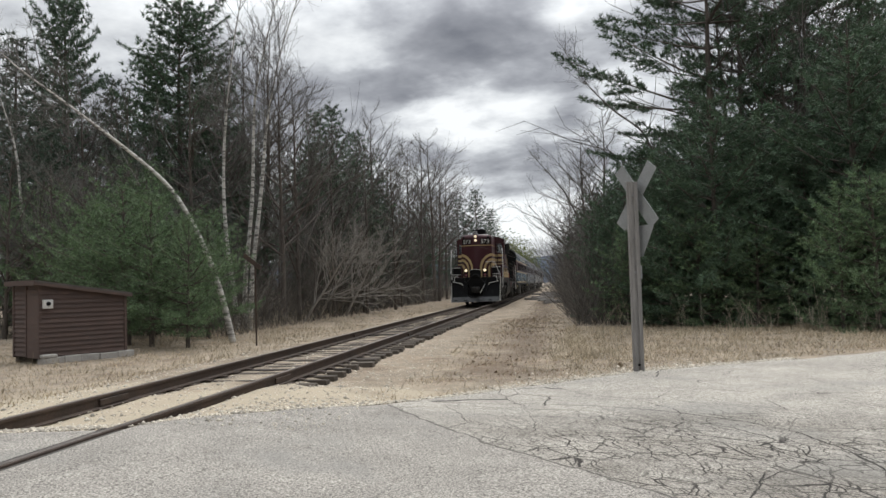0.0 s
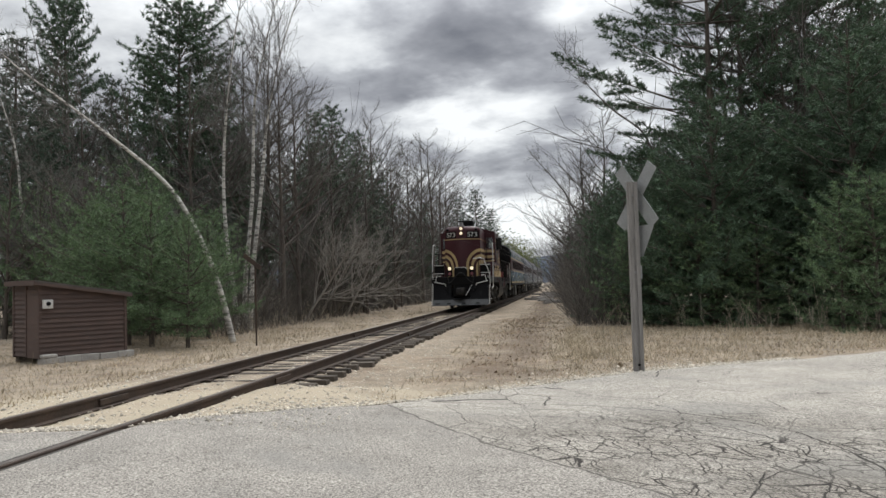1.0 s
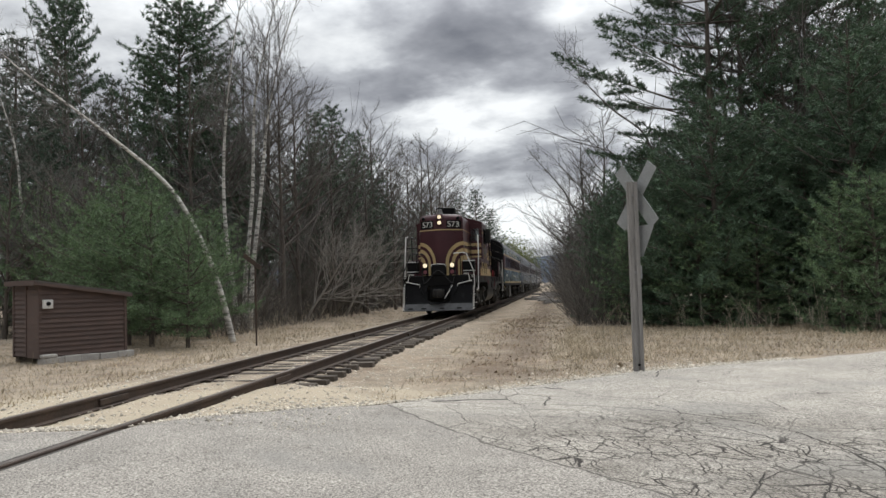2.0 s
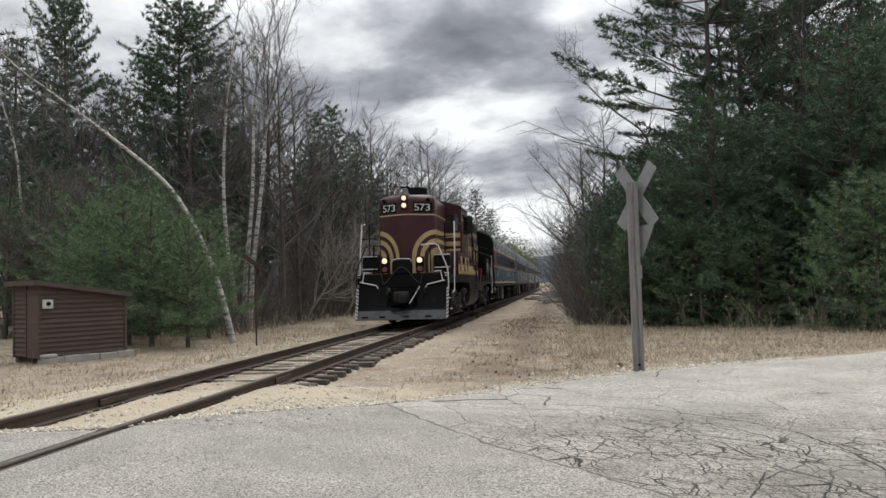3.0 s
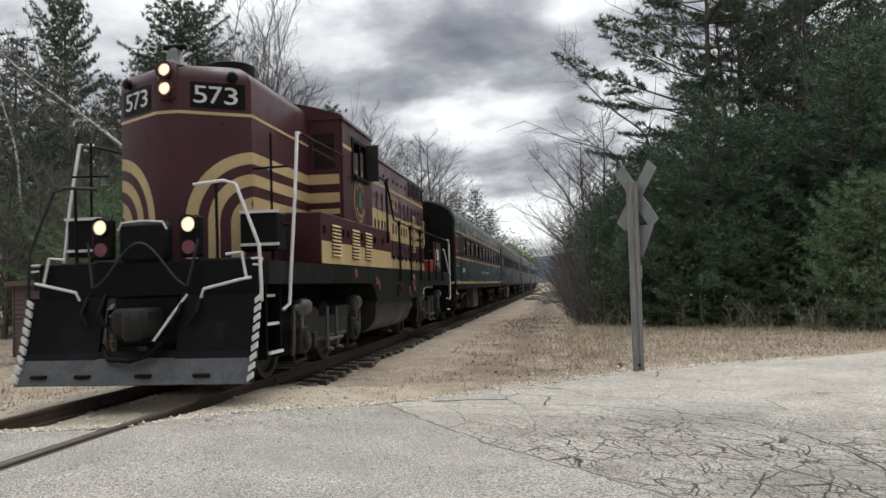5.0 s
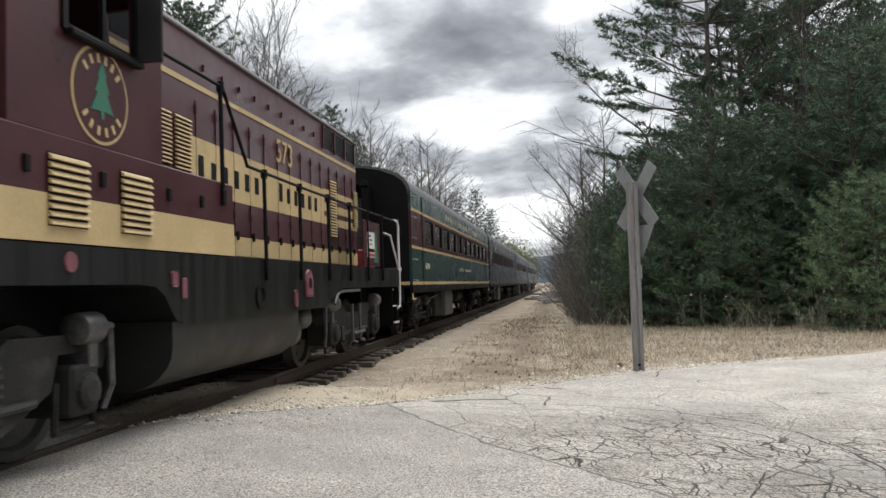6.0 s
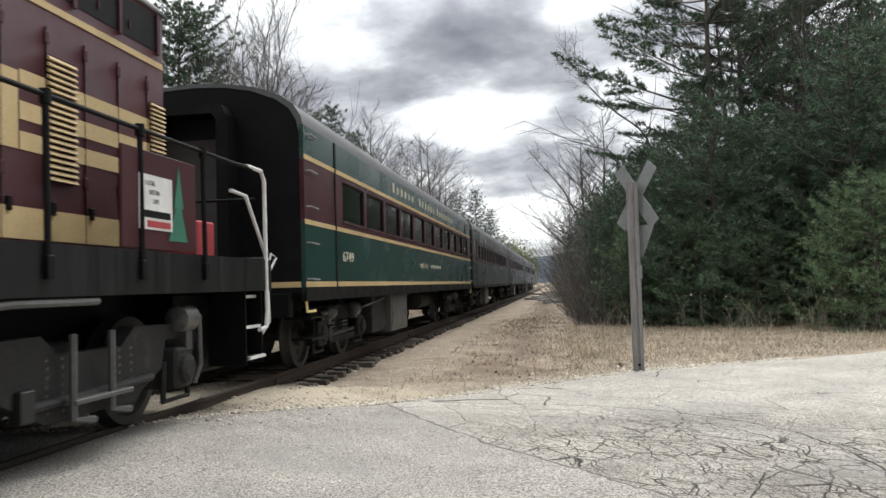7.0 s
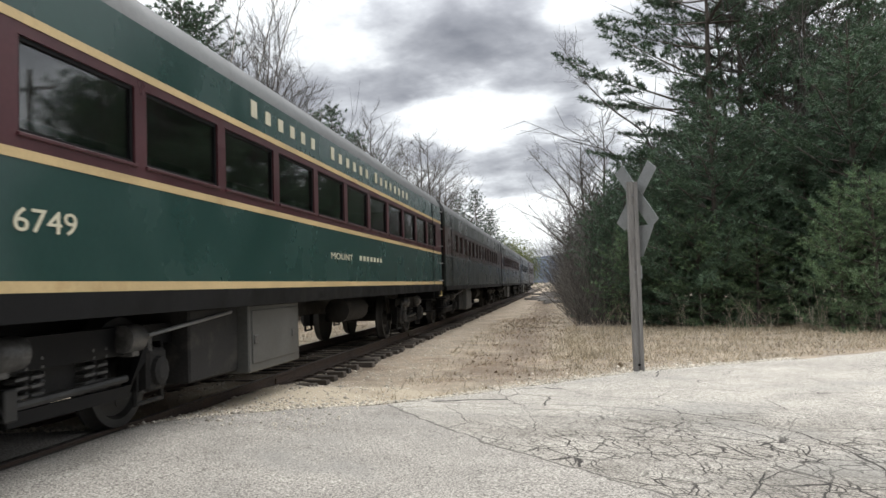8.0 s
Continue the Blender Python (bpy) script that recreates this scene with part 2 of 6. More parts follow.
def road_cracks(m):
    """Crazing on the old surface, long cracks, and a smoother darker patch on one side of a seam."""
    nt = m.node_tree
    N, L = nt.nodes.new, nt.links.new
    bsdf = nt.nodes["Principled BSDF"]
    col = bsdf.inputs["Base Color"].links[0].from_socket
    coord = N("ShaderNodeTexCoord").outputs["Object"]
    wob = N("ShaderNodeTexNoise")
    wob.inputs["Scale"].default_value, wob.inputs["Detail"].default_value = 2.2, 4
    L(coord, wob.inputs["Vector"])
    off = N("ShaderNodeVectorMath")
    off.operation = "MULTIPLY_ADD"
    L(wob.outputs["Color"], off.inputs[0])
    off.inputs[1].default_value = (0.26, 0.26, 0.0)
    L(coord, off.inputs[2])

    # the cracks run lengthwise with the traffic
    along = N("ShaderNodeMapping")
    along.vector_type = "TEXTURE"
    along.inputs["Rotation"].default_value = (0, 0, radians(-56))
    along.inputs["Scale"].default_value = (1.65, 0.85, 1.0)
    L(off.outputs[0], along.inputs["Vector"])

    def calc(op, a, b, clamp=False):
        n = N("ShaderNodeMath")
        n.operation, n.use_clamp = op, clamp
        for i, v in enumerate((a, b)):
            if isinstance(v, (int, float)):
                n.inputs[i].default_value = v
            else:
                L(v, n.inputs[i])
        return n.outputs[0]

    def lines(scale, width):
        v = N("ShaderNodeTexVoronoi")
        v.feature = "DISTANCE_TO_EDGE"
        v.inputs["Scale"].default_value = scale
        L(along.outputs[0], v.inputs["Vector"])
        n = N("ShaderNodeMapRange")
        n.inputs[1].default_value, n.inputs[2].default_value, n.inputs[3].default_value, n.inputs[4].default_value = width * 0.5, width, 1.0, 0.0
        L(v.outputs["Distance"], n.inputs[0])
        return n.outputs[0]

    def patchy(scale, lo, hi):
        n = N("ShaderNodeTexNoise")
        n.inputs["Scale"].default_value, n.inputs["Detail"].default_value = scale, 3
        L(coord, n.inputs["Vector"])
        r = N("ShaderNodeMapRange")
        r.inputs[1].default_value, r.inputs[2].default_value = lo, hi
        L(n.outputs["Fac"], r.inputs[0])
        return r.outputs[0]

    sep = N("ShaderNodeSeparateXYZ")
    L(off.outputs[0], sep.inputs[0])
    # the seam runs from (2.9, 8.8) to (5.2, 5.8)
    seam = calc("SUBTRACT", calc("ADD", calc("MULTIPLY", sep.outputs[0], 0.79), calc("MULTIPLY", sep.outputs[1], 0.61)), 8.02)
    old = calc("MULTIPLY", calc("ADD", seam, 0.02), 12.0, True)
    # crazing is worst some way out on the worn wheel track
    dx = calc("SUBTRACT", sep.outputs[0], 6.1)
    dy = calc("SUBTRACT", sep.outputs[1], 7.0)
    worn = calc("SUBTRACT", 1.25, calc("ADD", calc("MULTIPLY", calc("MULTIPLY", dx, dx), 0.10), calc("MULTIPLY", calc("MULTIPLY", dy, dy), 0.13)), True)
    craze = calc("MULTIPLY", calc("MULTIPLY", calc("MAXIMUM", lines(2.9, 0.022), calc("MULTIPLY", lines(6.6, 0.040), 0.85)), calc("MULTIPLY", old, worn)), patchy(1.3, 0.30, 0.50))
    longs = calc("MULTIPLY", calc("MULTIPLY", lines(0.9, 0.0055), old), patchy(0.6, 0.36, 0.50))
    # long curved cracks that follow the bend of the road
    ax, ay = calc("SUBTRACT", sep.outputs[0], 4.35), calc("SUBTRACT", sep.outputs[1], 6.95)
    bend = calc("SQRT", calc("ADD", calc("MULTIPLY", ax, ax), calc("MULTIPLY", ay, ay)), 0.0)
    for radius, width, broken in ((3.0, 0.016, 0.30), (2.62, 0.012, 0.42), (3.75, 0.010, 0.46), (2.2, 0.012, 0.44), (4.9, 0.010, 0.48)):
        n = N("ShaderNodeMapRange")
        n.inputs[1].default_value, n.inputs[2].default_value, n.inputs[3].default_value, n.inputs[4].default_value = width * 0.5, width, 1.0, 0.0
        L(calc("ABSOLUTE", calc("SUBTRACT", bend, radius), 0.0), n.inputs[0])
        longs = calc("MAXIMUM", longs, calc("MULTIPLY", calc("MULTIPLY", n.outputs[0], old), patchy(0.9 + radius * 0.1, broken, broken + 0.1)))
    near = N("ShaderNodeMapRange")
    near.inputs[1].default_value, near.inputs[2].default_value, near.inputs[3].default_value, near.inputs[4].default_value = 0.008, 0.022, 1.0, 0.0
    L(calc("ABSOLUTE", seam, 0.0), near.inputs[0])
    crack = calc("MAXIMUM", calc("MAXIMUM", craze, longs), calc("MULTIPLY", near.outputs[0], 0.7))
    tone = N("ShaderNodeMix")
    tone.data_type, tone.blend_type = "RGBA", "MULTIPLY"
    L(calc("SUBTRACT", 1.0, old), tone.inputs[0])
    L(col, tone.inputs[6])
    tone.inputs[7].default_value = (0.80, 0.80, 0.81, 1)
    worn_tone = N("ShaderNodeMix")
    worn_tone.data_type, worn_tone.blend_type = "RGBA", "MULTIPLY"
    L(calc("MULTIPLY", calc("MULTIPLY", worn, old), patchy(1.1, 0.3, 0.65)), worn_tone.inputs[0])
    L(tone.outputs[2], worn_tone.inputs[6])
    worn_tone.inputs[7].default_value = (0.64, 0.63, 0.62, 1)
    dark = N("ShaderNodeMix")
    dark.data_type = "RGBA"
    L(calc("MULTIPLY", crack, 0.96), dark.inputs[0])
    L(worn_tone.outputs[2], dark.inputs[6])
    dark.inputs[7].default_value = (0.03, 0.027, 0.024, 1)
    L(dark.outputs[2], bsdf.inputs["Base Color"])


def ground_patches(m):
    """A trodden strip of brown dirt beside the track, a pale gravel apron at the road, and blotches of leaf mould."""
    nt = m.node_tree
    N, L = nt.nodes.new, nt.links.new
    bsdf = nt.nodes["Principled BSDF"]
    col = bsdf.inputs["Base Color"].links[0].from_socket
    coord = N("ShaderNodeTexCoord").outputs["Object"]
    sep = N("ShaderNodeSeparateXYZ")
    L(coord, sep.inputs[0])

    def calc(op, a, b=0.0, clamp=False):
        n = N("ShaderNodeMath")
        n.operation, n.use_clamp = op, clamp
        for i, v in enumerate((a, b)):
            if isinstance(v, (int, float)):
                n.inputs[i].default_value = v
            else:
                L(v, n.inputs[i])
        return n.outputs[0]

    def noise(scale, detail=5):
        n = N("ShaderNodeTexNoise")
        n.inputs["Scale"].default_value, n.inputs["Detail"].default_value, n.inputs["Roughness"].default_value = scale, detail, 0.65
        L(coord, n.inputs["Vector"])
        return calc("SUBTRACT", n.outputs["Fac"], 0.5)

    def blend(base, fac, color):
        n = N("ShaderNodeMix")
        n.data_type = "RGBA"
        L(fac, n.inputs[0])
        L(base, n.inputs[6])
        n.inputs[7].default_value = (*color, 1)
        return n.outputs[2]

    x, y = sep.outputs[0], sep.outputs[1]
    ragged, broad, fine = noise(0.9), noise(0.35), noise(4.0)
    # apron of pale gravel by the crossing
    apron = calc("ADD", calc("SUBTRACT", 12.4, y), calc("MULTIPLY", ragged, 5.0))
    apron = calc("MULTIPLY", calc("MULTIPLY", apron, 0.5, True), calc("MULTIPLY", calc("SUBTRACT", 5.2, calc("ABSOLUTE", calc("SUBTRACT", x, 0.6))), 0.6, True))
    col = blend(col, calc("MULTIPLY", apron, 0.75), (0.47, 0.405, 0.305))
    # trodden strip
    off = calc("ABSOLUTE", calc("ADD", calc("SUBTRACT", x, 3.75), calc("MULTIPLY", broad, 3.0)))
    strip = calc("MULTIPLY", calc("ADD", calc("SUBTRACT", 0.75, off), calc("MULTIPLY", calc("ADD", ragged, fine), 1.6)), 1.6, True)
    strip = calc("MULTIPLY", strip, calc("MULTIPLY", calc("SUBTRACT", y, 12.3), 0.7, True))
    col = blend(col, calc("MULTIPLY", strip, 0.72), (0.135, 0.100, 0.074))
    # leaf mould
    mould = calc("MULTIPLY", calc("ADD", calc("ADD", broad, calc("MULTIPLY", fine, 0.8)), -0.06), 5.0, True)
    col = blend(col, calc("MULTIPLY", mould, 0.55), (0.215, 0.145, 0.096))
    L(col, bsdf.inputs["Base Color"])


M_GROUND = material("dry_ground", (0.335, 0.28, 0.215), 0.98, speck=0.5, vary=0.32, scale=1.4, grain=32, bump=0.9, tint=(0.17, 0.125, 0.088), tint_amount=0.36, tint_scale=0.8, spec=0.15)
M_ROAD = material("bleached_asphalt", (0.46, 0.428, 0.377), 0.95, speck=1.0, vary=0.17, scale=1.3, grain=62, bump=0.5, tint=(0.30, 0.29, 0.265), tint_amount=0.3, tint_scale=0.5, spec=0.2)
ground_patches(M_GROUND)
road_cracks(M_ROAD)


def build_ground():
    xs = axis_steps([(-900, 120), (-180, 25), (-55, 4), (-15, 0.5), (-3, 0.15), (8, 0.4), (22, 4), (70, 30), (220, 130), (1000, 1)])
    ys = axis_steps([(-400, 60), (-40, 6), (-10, 1), (3, 0.2), (26, 0.6), (60, 2.5), (130, 10), (300, 90), (2600, 1)])
    X, Y = np.meshgrid(xs, ys)
    Z = ground_z(X, Y)
    nx, ny = len(xs), len(ys)
    i = np.arange(nx * ny).reshape(ny, nx)
    faces = np.stack([i[:-1, :-1], i[:-1, 1:], i[1:, 1:], i[1:, :-1]], -1).reshape(-1, 4)
    ob = mesh_object("ground", np.stack([X, Y, Z], -1).reshape(-1, 3), faces, M_GROUND, smooth=True)
    return tagged(ob, "dry sandy ground with last year's dead grass", "ground", kind="structure")


def build_road():
    xs = axis_steps([(-60, 6), (-12, 0.5), (-1.6, 0.1), (6, 0.25), (24, 4), (120, 1)])
    vs = np.concatenate([[0, 0.06, 0.2], np.linspace(0.5, 12, 40), [20]])
    X, V = np.meshgrid(xs, vs)
    ragged = waves(X, X * 0, 1.7, 9) * 0.10 + waves(X, X * 0, 0.5, 11) * 0.04
    Y = road_edge(X) + ragged * np.clip(1 - V, 0, 1) - V
    Z = road_z(X, Y) - 0.035 * (V < 0.01)
    # slots for the rails where they cross the road
    Z = Z - 0.02 * ((np.abs(np.abs(X) - 0.753) < 0.09) & (Y > -30))
    nx, ny = len(xs), len(vs)
    i = np.arange(nx * ny).reshape(ny, nx)
    faces = np.stack([i[1:, :-1], i[1:, 1:], i[:-1, 1:], i[:-1, :-1]], -1).reshape(-1, 4)
    ob = mesh_object("road", np.stack([X, Y, Z], -1).reshape(-1, 3), faces, M_ROAD, smooth=True)
    return tagged(ob, "worn grey asphalt road with crazed cracks", "road", kind="structure")


build_ground()
build_road()
# --- track: rails, sleepers, joint bars, crossing planks ---
M_RAIL = material("rusty_rail_steel", (0.066, 0.046, 0.035), 0.7, metal=0.2, vary=0.35, scale=3, grain=40, bump=0.25, tint=(0.035, 0.026, 0.022), tint_amount=0.35, tint_scale=1.4)
M_RAILTOP = material("worn_rail_head", (0.20, 0.17, 0.15), 0.38, metal=0.6, vary=0.25, scale=2, grain=30, bump=0.1, tint=(0.09, 0.06, 0.045), tint_amount=0.3)
M_TIE = material("weathered_sleeper", (0.085, 0.071, 0.058), 0.95, vary=0.4, scale=2.5, grain=30, bump=0.6, stretch=(0.4, 3, 3), per_piece=0.5, tint=(0.03, 0.025, 0.02), tint_amount=0.35, tint_scale=1.2)
M_PLANK = material("crossing_plank", (0.07, 0.062, 0.055), 0.95, vary=0.4, scale=4, grain=40, bump=0.6, stretch=(3, 0.5, 3))


def build_track():
    T = thing("railway_track", "rusty steel rails on weathered timber sleepers", "railway track", kind="structure")
    prof = [(-0.07, -0.165), (0.07, -0.165), (0.07, -0.152), (0.012, -0.135), (0.01, -0.045), (0.034, -0.036), (0.036, -0.008), (0.028, -0.002), (-0.028, -0.002), (-0.036, -0.008), (-0.034, -0.036), (-0.01, -0.045), (-0.012, -0.135), (-0.07, -0.152)]
    r = random.Random(4)
    for s in (-1, 1):
        rail = part("rail", prism(bmesh.new(), [(s * 0.753 + x, z) for x, z in prof], -40, 330, "y"), M_RAIL, T)
        part("running_surface", bm_box(s * 0.753 - 0.027, s * 0.753 + 0.027, -40, 330, -0.002, 0.001), M_RAILTOP, rail, "worn bright rail head")
        for y in (9.1 if s < 0 else 11.1, 21.3, 32.6, 44.0, 55.4):
            for d in (-1, 1):
                part("joint_bar", bm_box(*sorted((s * 0.753 + d * 0.012, s * 0.753 + d * 0.04)), y, y + 0.65, -0.135, -0.05, 0.008), M_RAIL, rail)
        part("crossing_plank", bm_box(*sorted((s * 0.60, s * 0.685)), -30, 7.0, -0.06, -0.018, 0.006), M_PLANK, T)
        part("crossing_plank", bm_box(*sorted((s * 0.80, s * 0.84)), -30, 6.9, -0.06, -0.022, 0.004), M_PLANK, T)
    # sleepers, a few cuts shared between all
    cuts = []
    for k in range(5):
        bm = bm_box(-1.30 - r.uniform(-0.06, 0.06), 1.28 + r.uniform(-0.05, 0.09), -0.11, 0.11, -0.16, 0.0, 0.012)
        for v in bm.verts:
            v.co.y += r.uniform(-0.012, 0.012)
            v.co.z += r.uniform(-0.010, 0.004)
        me = bpy.data.meshes.new("sleeper")
        bm.to_mesh(me)
        bm.free()
        me.materials.append(M_TIE)
        cuts.append(me)
    plate = bpy.data.meshes.new("tie_plate")
    bm = bm_box(-0.16, 0.16, -0.09, 0.09, 0.0, 0.014)
    bm.to_mesh(plate)
    bm.free()
    plate.materials.append(M_RAIL)
    y = 10.4
    for k in range(285):
        o = new("sleeper", r.choice(cuts))
        o.parent = T
        o.matrix_basis = pose(r.uniform(-0.07, 0.07), y + r.uniform(-0.03, 0.03), -0.172 + r.uniform(-0.012, 0.0), 0, r.uniform(-0.4, 0.4), r.uniform(-1.2, 1.2) + (180 if r.random() < 0.5 else 0))
        if k < 60:
            for s in (-1, 1):
                p = new("tie_plate", plate)
                p.parent = T
                p.matrix_basis = pose(s * 0.753, y, -0.176)
        y += 0.54
    return T


build_track()
# --- the train: paints and metals ---
M_MAROON = material("maroon_paint", (0.056, 0.0185, 0.022), 0.38, vary=0.16, scale=1.3, grain=25, bump=0.03, tint=(0.062, 0.03, 0.028), tint_amount=0.14, tint_scale=1.1, spec=0.26)
M_CREAM = material("cream_paint", (0.49, 0.365, 0.185), 0.5, vary=0.12, scale=1.7, grain=30, bump=0.03, tint=(0.33, 0.21, 0.09), tint_amount=0.10, tint_scale=2.2)
M_BLACK = material("black_paint", (0.0055, 0.0055, 0.006), 0.52, spec=0.13, vary=0.3, scale=2.0, grain=30, bump=0.06, tint=(0.018, 0.017, 0.015), tint_amount=0.12, tint_scale=1.6)
M_SILL = material("streaked_black_sill", (0.0085, 0.0095, 0.0092), 0.42, spec=0.2, vary=0.3, scale=2.0, grain=20, bump=0.03, stretch=(3, 4, 0.22), tint=(0.017, 0.0185, 0.0175), tint_amount=0.25, tint_scale=1.3)
M_GRIME = material("dusty_running_gear", (0.020, 0.019, 0.018), 0.75, spec=0.25, vary=0.4, scale=4, grain=40, bump=0.3, tint=(0.060, 0.054, 0.046), tint_amount=0.25, tint_scale=3.0)
M_TANK = material("grey_dusty_tank", (0.0145, 0.0145, 0.014), 0.55, vary=0.3, scale=1.5, grain=22, bump=0.08, tint=(0.04, 0.038, 0.034), tint_amount=0.2, tint_scale=1.2)
M_PLOW = material("scuffed_plough_steel", (0.006, 0.0062, 0.0068), 0.5, vary=0.35, scale=2.2, grain=26, bump=0.12, tint=(0.022, 0.0225, 0.024), tint_amount=0.12, tint_scale=1.8, spec=0.1)
M_WEAR = material("dusty_worn_plate", (0.075, 0.077, 0.08), 0.55, vary=0.35, scale=2.4, grain=26, bump=0.15, tint=(0.03, 0.03, 0.03), tint_amount=0.25, tint_scale=2.0)
M_GEAR = material("greasy_brake_gear", (0.085, 0.083, 0.08), 0.42, metal=0.3, vary=0.4, scale=5, grain=40, bump=0.2, tint=(0.015, 0.014, 0.013), tint_amount=0.35, tint_scale=3.0)
M_WORN = material("bare_worn_steel", (0.24, 0.24, 0.24), 0.4, metal=0.5, vary=0.3, scale=3, grain=40, bump=0.15, tint=(0.1, 0.08, 0.06), tint_amount=0.25)
M_WHITE = material("white_paint", (0.62, 0.615, 0.59), 0.5, vary=0.1, scale=5, grain=50, bump=0.05, tint=(0.45, 0.42, 0.38), tint_amount=0.12)
M_LETTER = material("pale_letter_paint", (0.52, 0.49, 0.37), 0.5, vary=0.12, scale=6, grain=40, bump=0.02)
M_YELLOW = material("yellow_paint", (0.62, 0.50, 0.22), 0.55, vary=0.15, scale=6, grain=40, bump=0.05)
M_GREEN = material("coach_green_paint", (0.020, 0.051, 0.045), 0.25, vary=0.10, scale=0.9, grain=20, bump=0.02, tint=(0.028, 0.062, 0.055), tint_amount=0.06, tint_scale=0.7, spec=0.4)
M_ROOF = material("grey_roof_paint", (0.088, 0.092, 0.092), 0.6, vary=0.2, scale=1.2, grain=20, bump=0.05, tint=(0.06, 0.06, 0.06), tint_amount=0.2, tint_scale=0.8)
M_PINE = material("emblem_green", (0.03, 0.14, 0.09), 0.5, vary=0.1, bump=0.0)
M_RED = material("faded_red_paint", (0.36, 0.05, 0.055), 0.5, vary=0.15, bump=0.05)
M_PINK = material("faded_pink_red_paint", (0.17, 0.055, 0.068), 0.6, vary=0.25, bump=0.05)
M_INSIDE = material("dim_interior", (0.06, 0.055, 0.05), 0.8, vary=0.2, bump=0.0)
M_SEAT = material("seat_cloth", (0.07, 0.03, 0.028), 0.9, vary=0.2, bump=0.1)
M_LAMP = glowing("lit_headlamp", (1.0, 0.84, 0.58), 0.85)
M_PANE = glass("coach_window_glass", (0.55, 0.58, 0.58))
M_COACH2 = material("dark_olive_paint", (0.034, 0.040, 0.036), 0.3, vary=0.16, scale=0.9, grain=20, bump=0.02, spec=0.18)
M_COACH3 = material("brown_red_paint", (0.040, 0.023, 0.020), 0.34, vary=0.2, scale=0.9, grain=20, bump=0.02, spec=0.18)
TRAIN, WHEELS = [], []
WHEEL_R = 0.508
M_WHEEL = material("dusty_wheel_steel", (0.042, 0.041, 0.039), 0.55, metal=0.25, vary=0.3, scale=4, grain=40, bump=0.15, tint=(0.02, 0.018, 0.016), tint_amount=0.3, tint_scale=3.0)
M_CASE = material("dull_galvanised_sheet", (0.085, 0.085, 0.080), 0.5, metal=0.2, vary=0.2, scale=1.5, grain=25, bump=0.05, tint=(0.05, 0.047, 0.042), tint_amount=0.25, tint_scale=1.6)


def wheelset(parent, y):
    """An axle with two wheels; it turns on its own, about the axle."""
    hub = thing_part("wheelset", tube(bmesh.new(), [(-0.9, 0, 0), (0.9, 0, 0)], 0.085, 12), M_GRIME, parent)
    for s in (-1, 1):
        bm = bmesh.new()
        lathe(bm, (s * 0.69, 0, 0), (s, 0, 0), [(-0.035, 0.53), (0.0, 0.535), (0.03, 0.512), (0.125, 0.505), (0.125, 0.43), (0.07, 0.40), (0.06, 0.17), (0.14, 0.15), (0.14, 0.09)], 32)
        for k in range(5):
            a = 2 * math.pi * k / 5
            tube(bm, [(s * 0.74, 0.29 * math.cos(a), 0.29 * math.sin(a)), (s * 0.765, 0.29 * math.cos(a), 0.29 * math.sin(a))], 0.05, 10)
        part("wheel", bm, M_WHEEL, hub, smooth=True)
    hub.matrix_basis = pose(0, y, WHEEL_R)
    WHEELS.append((hub, y))
    return hub


def thing_part(name, bm, mat, parent, label=""):
    return part(name, bm, mat, parent, label, smooth=True)


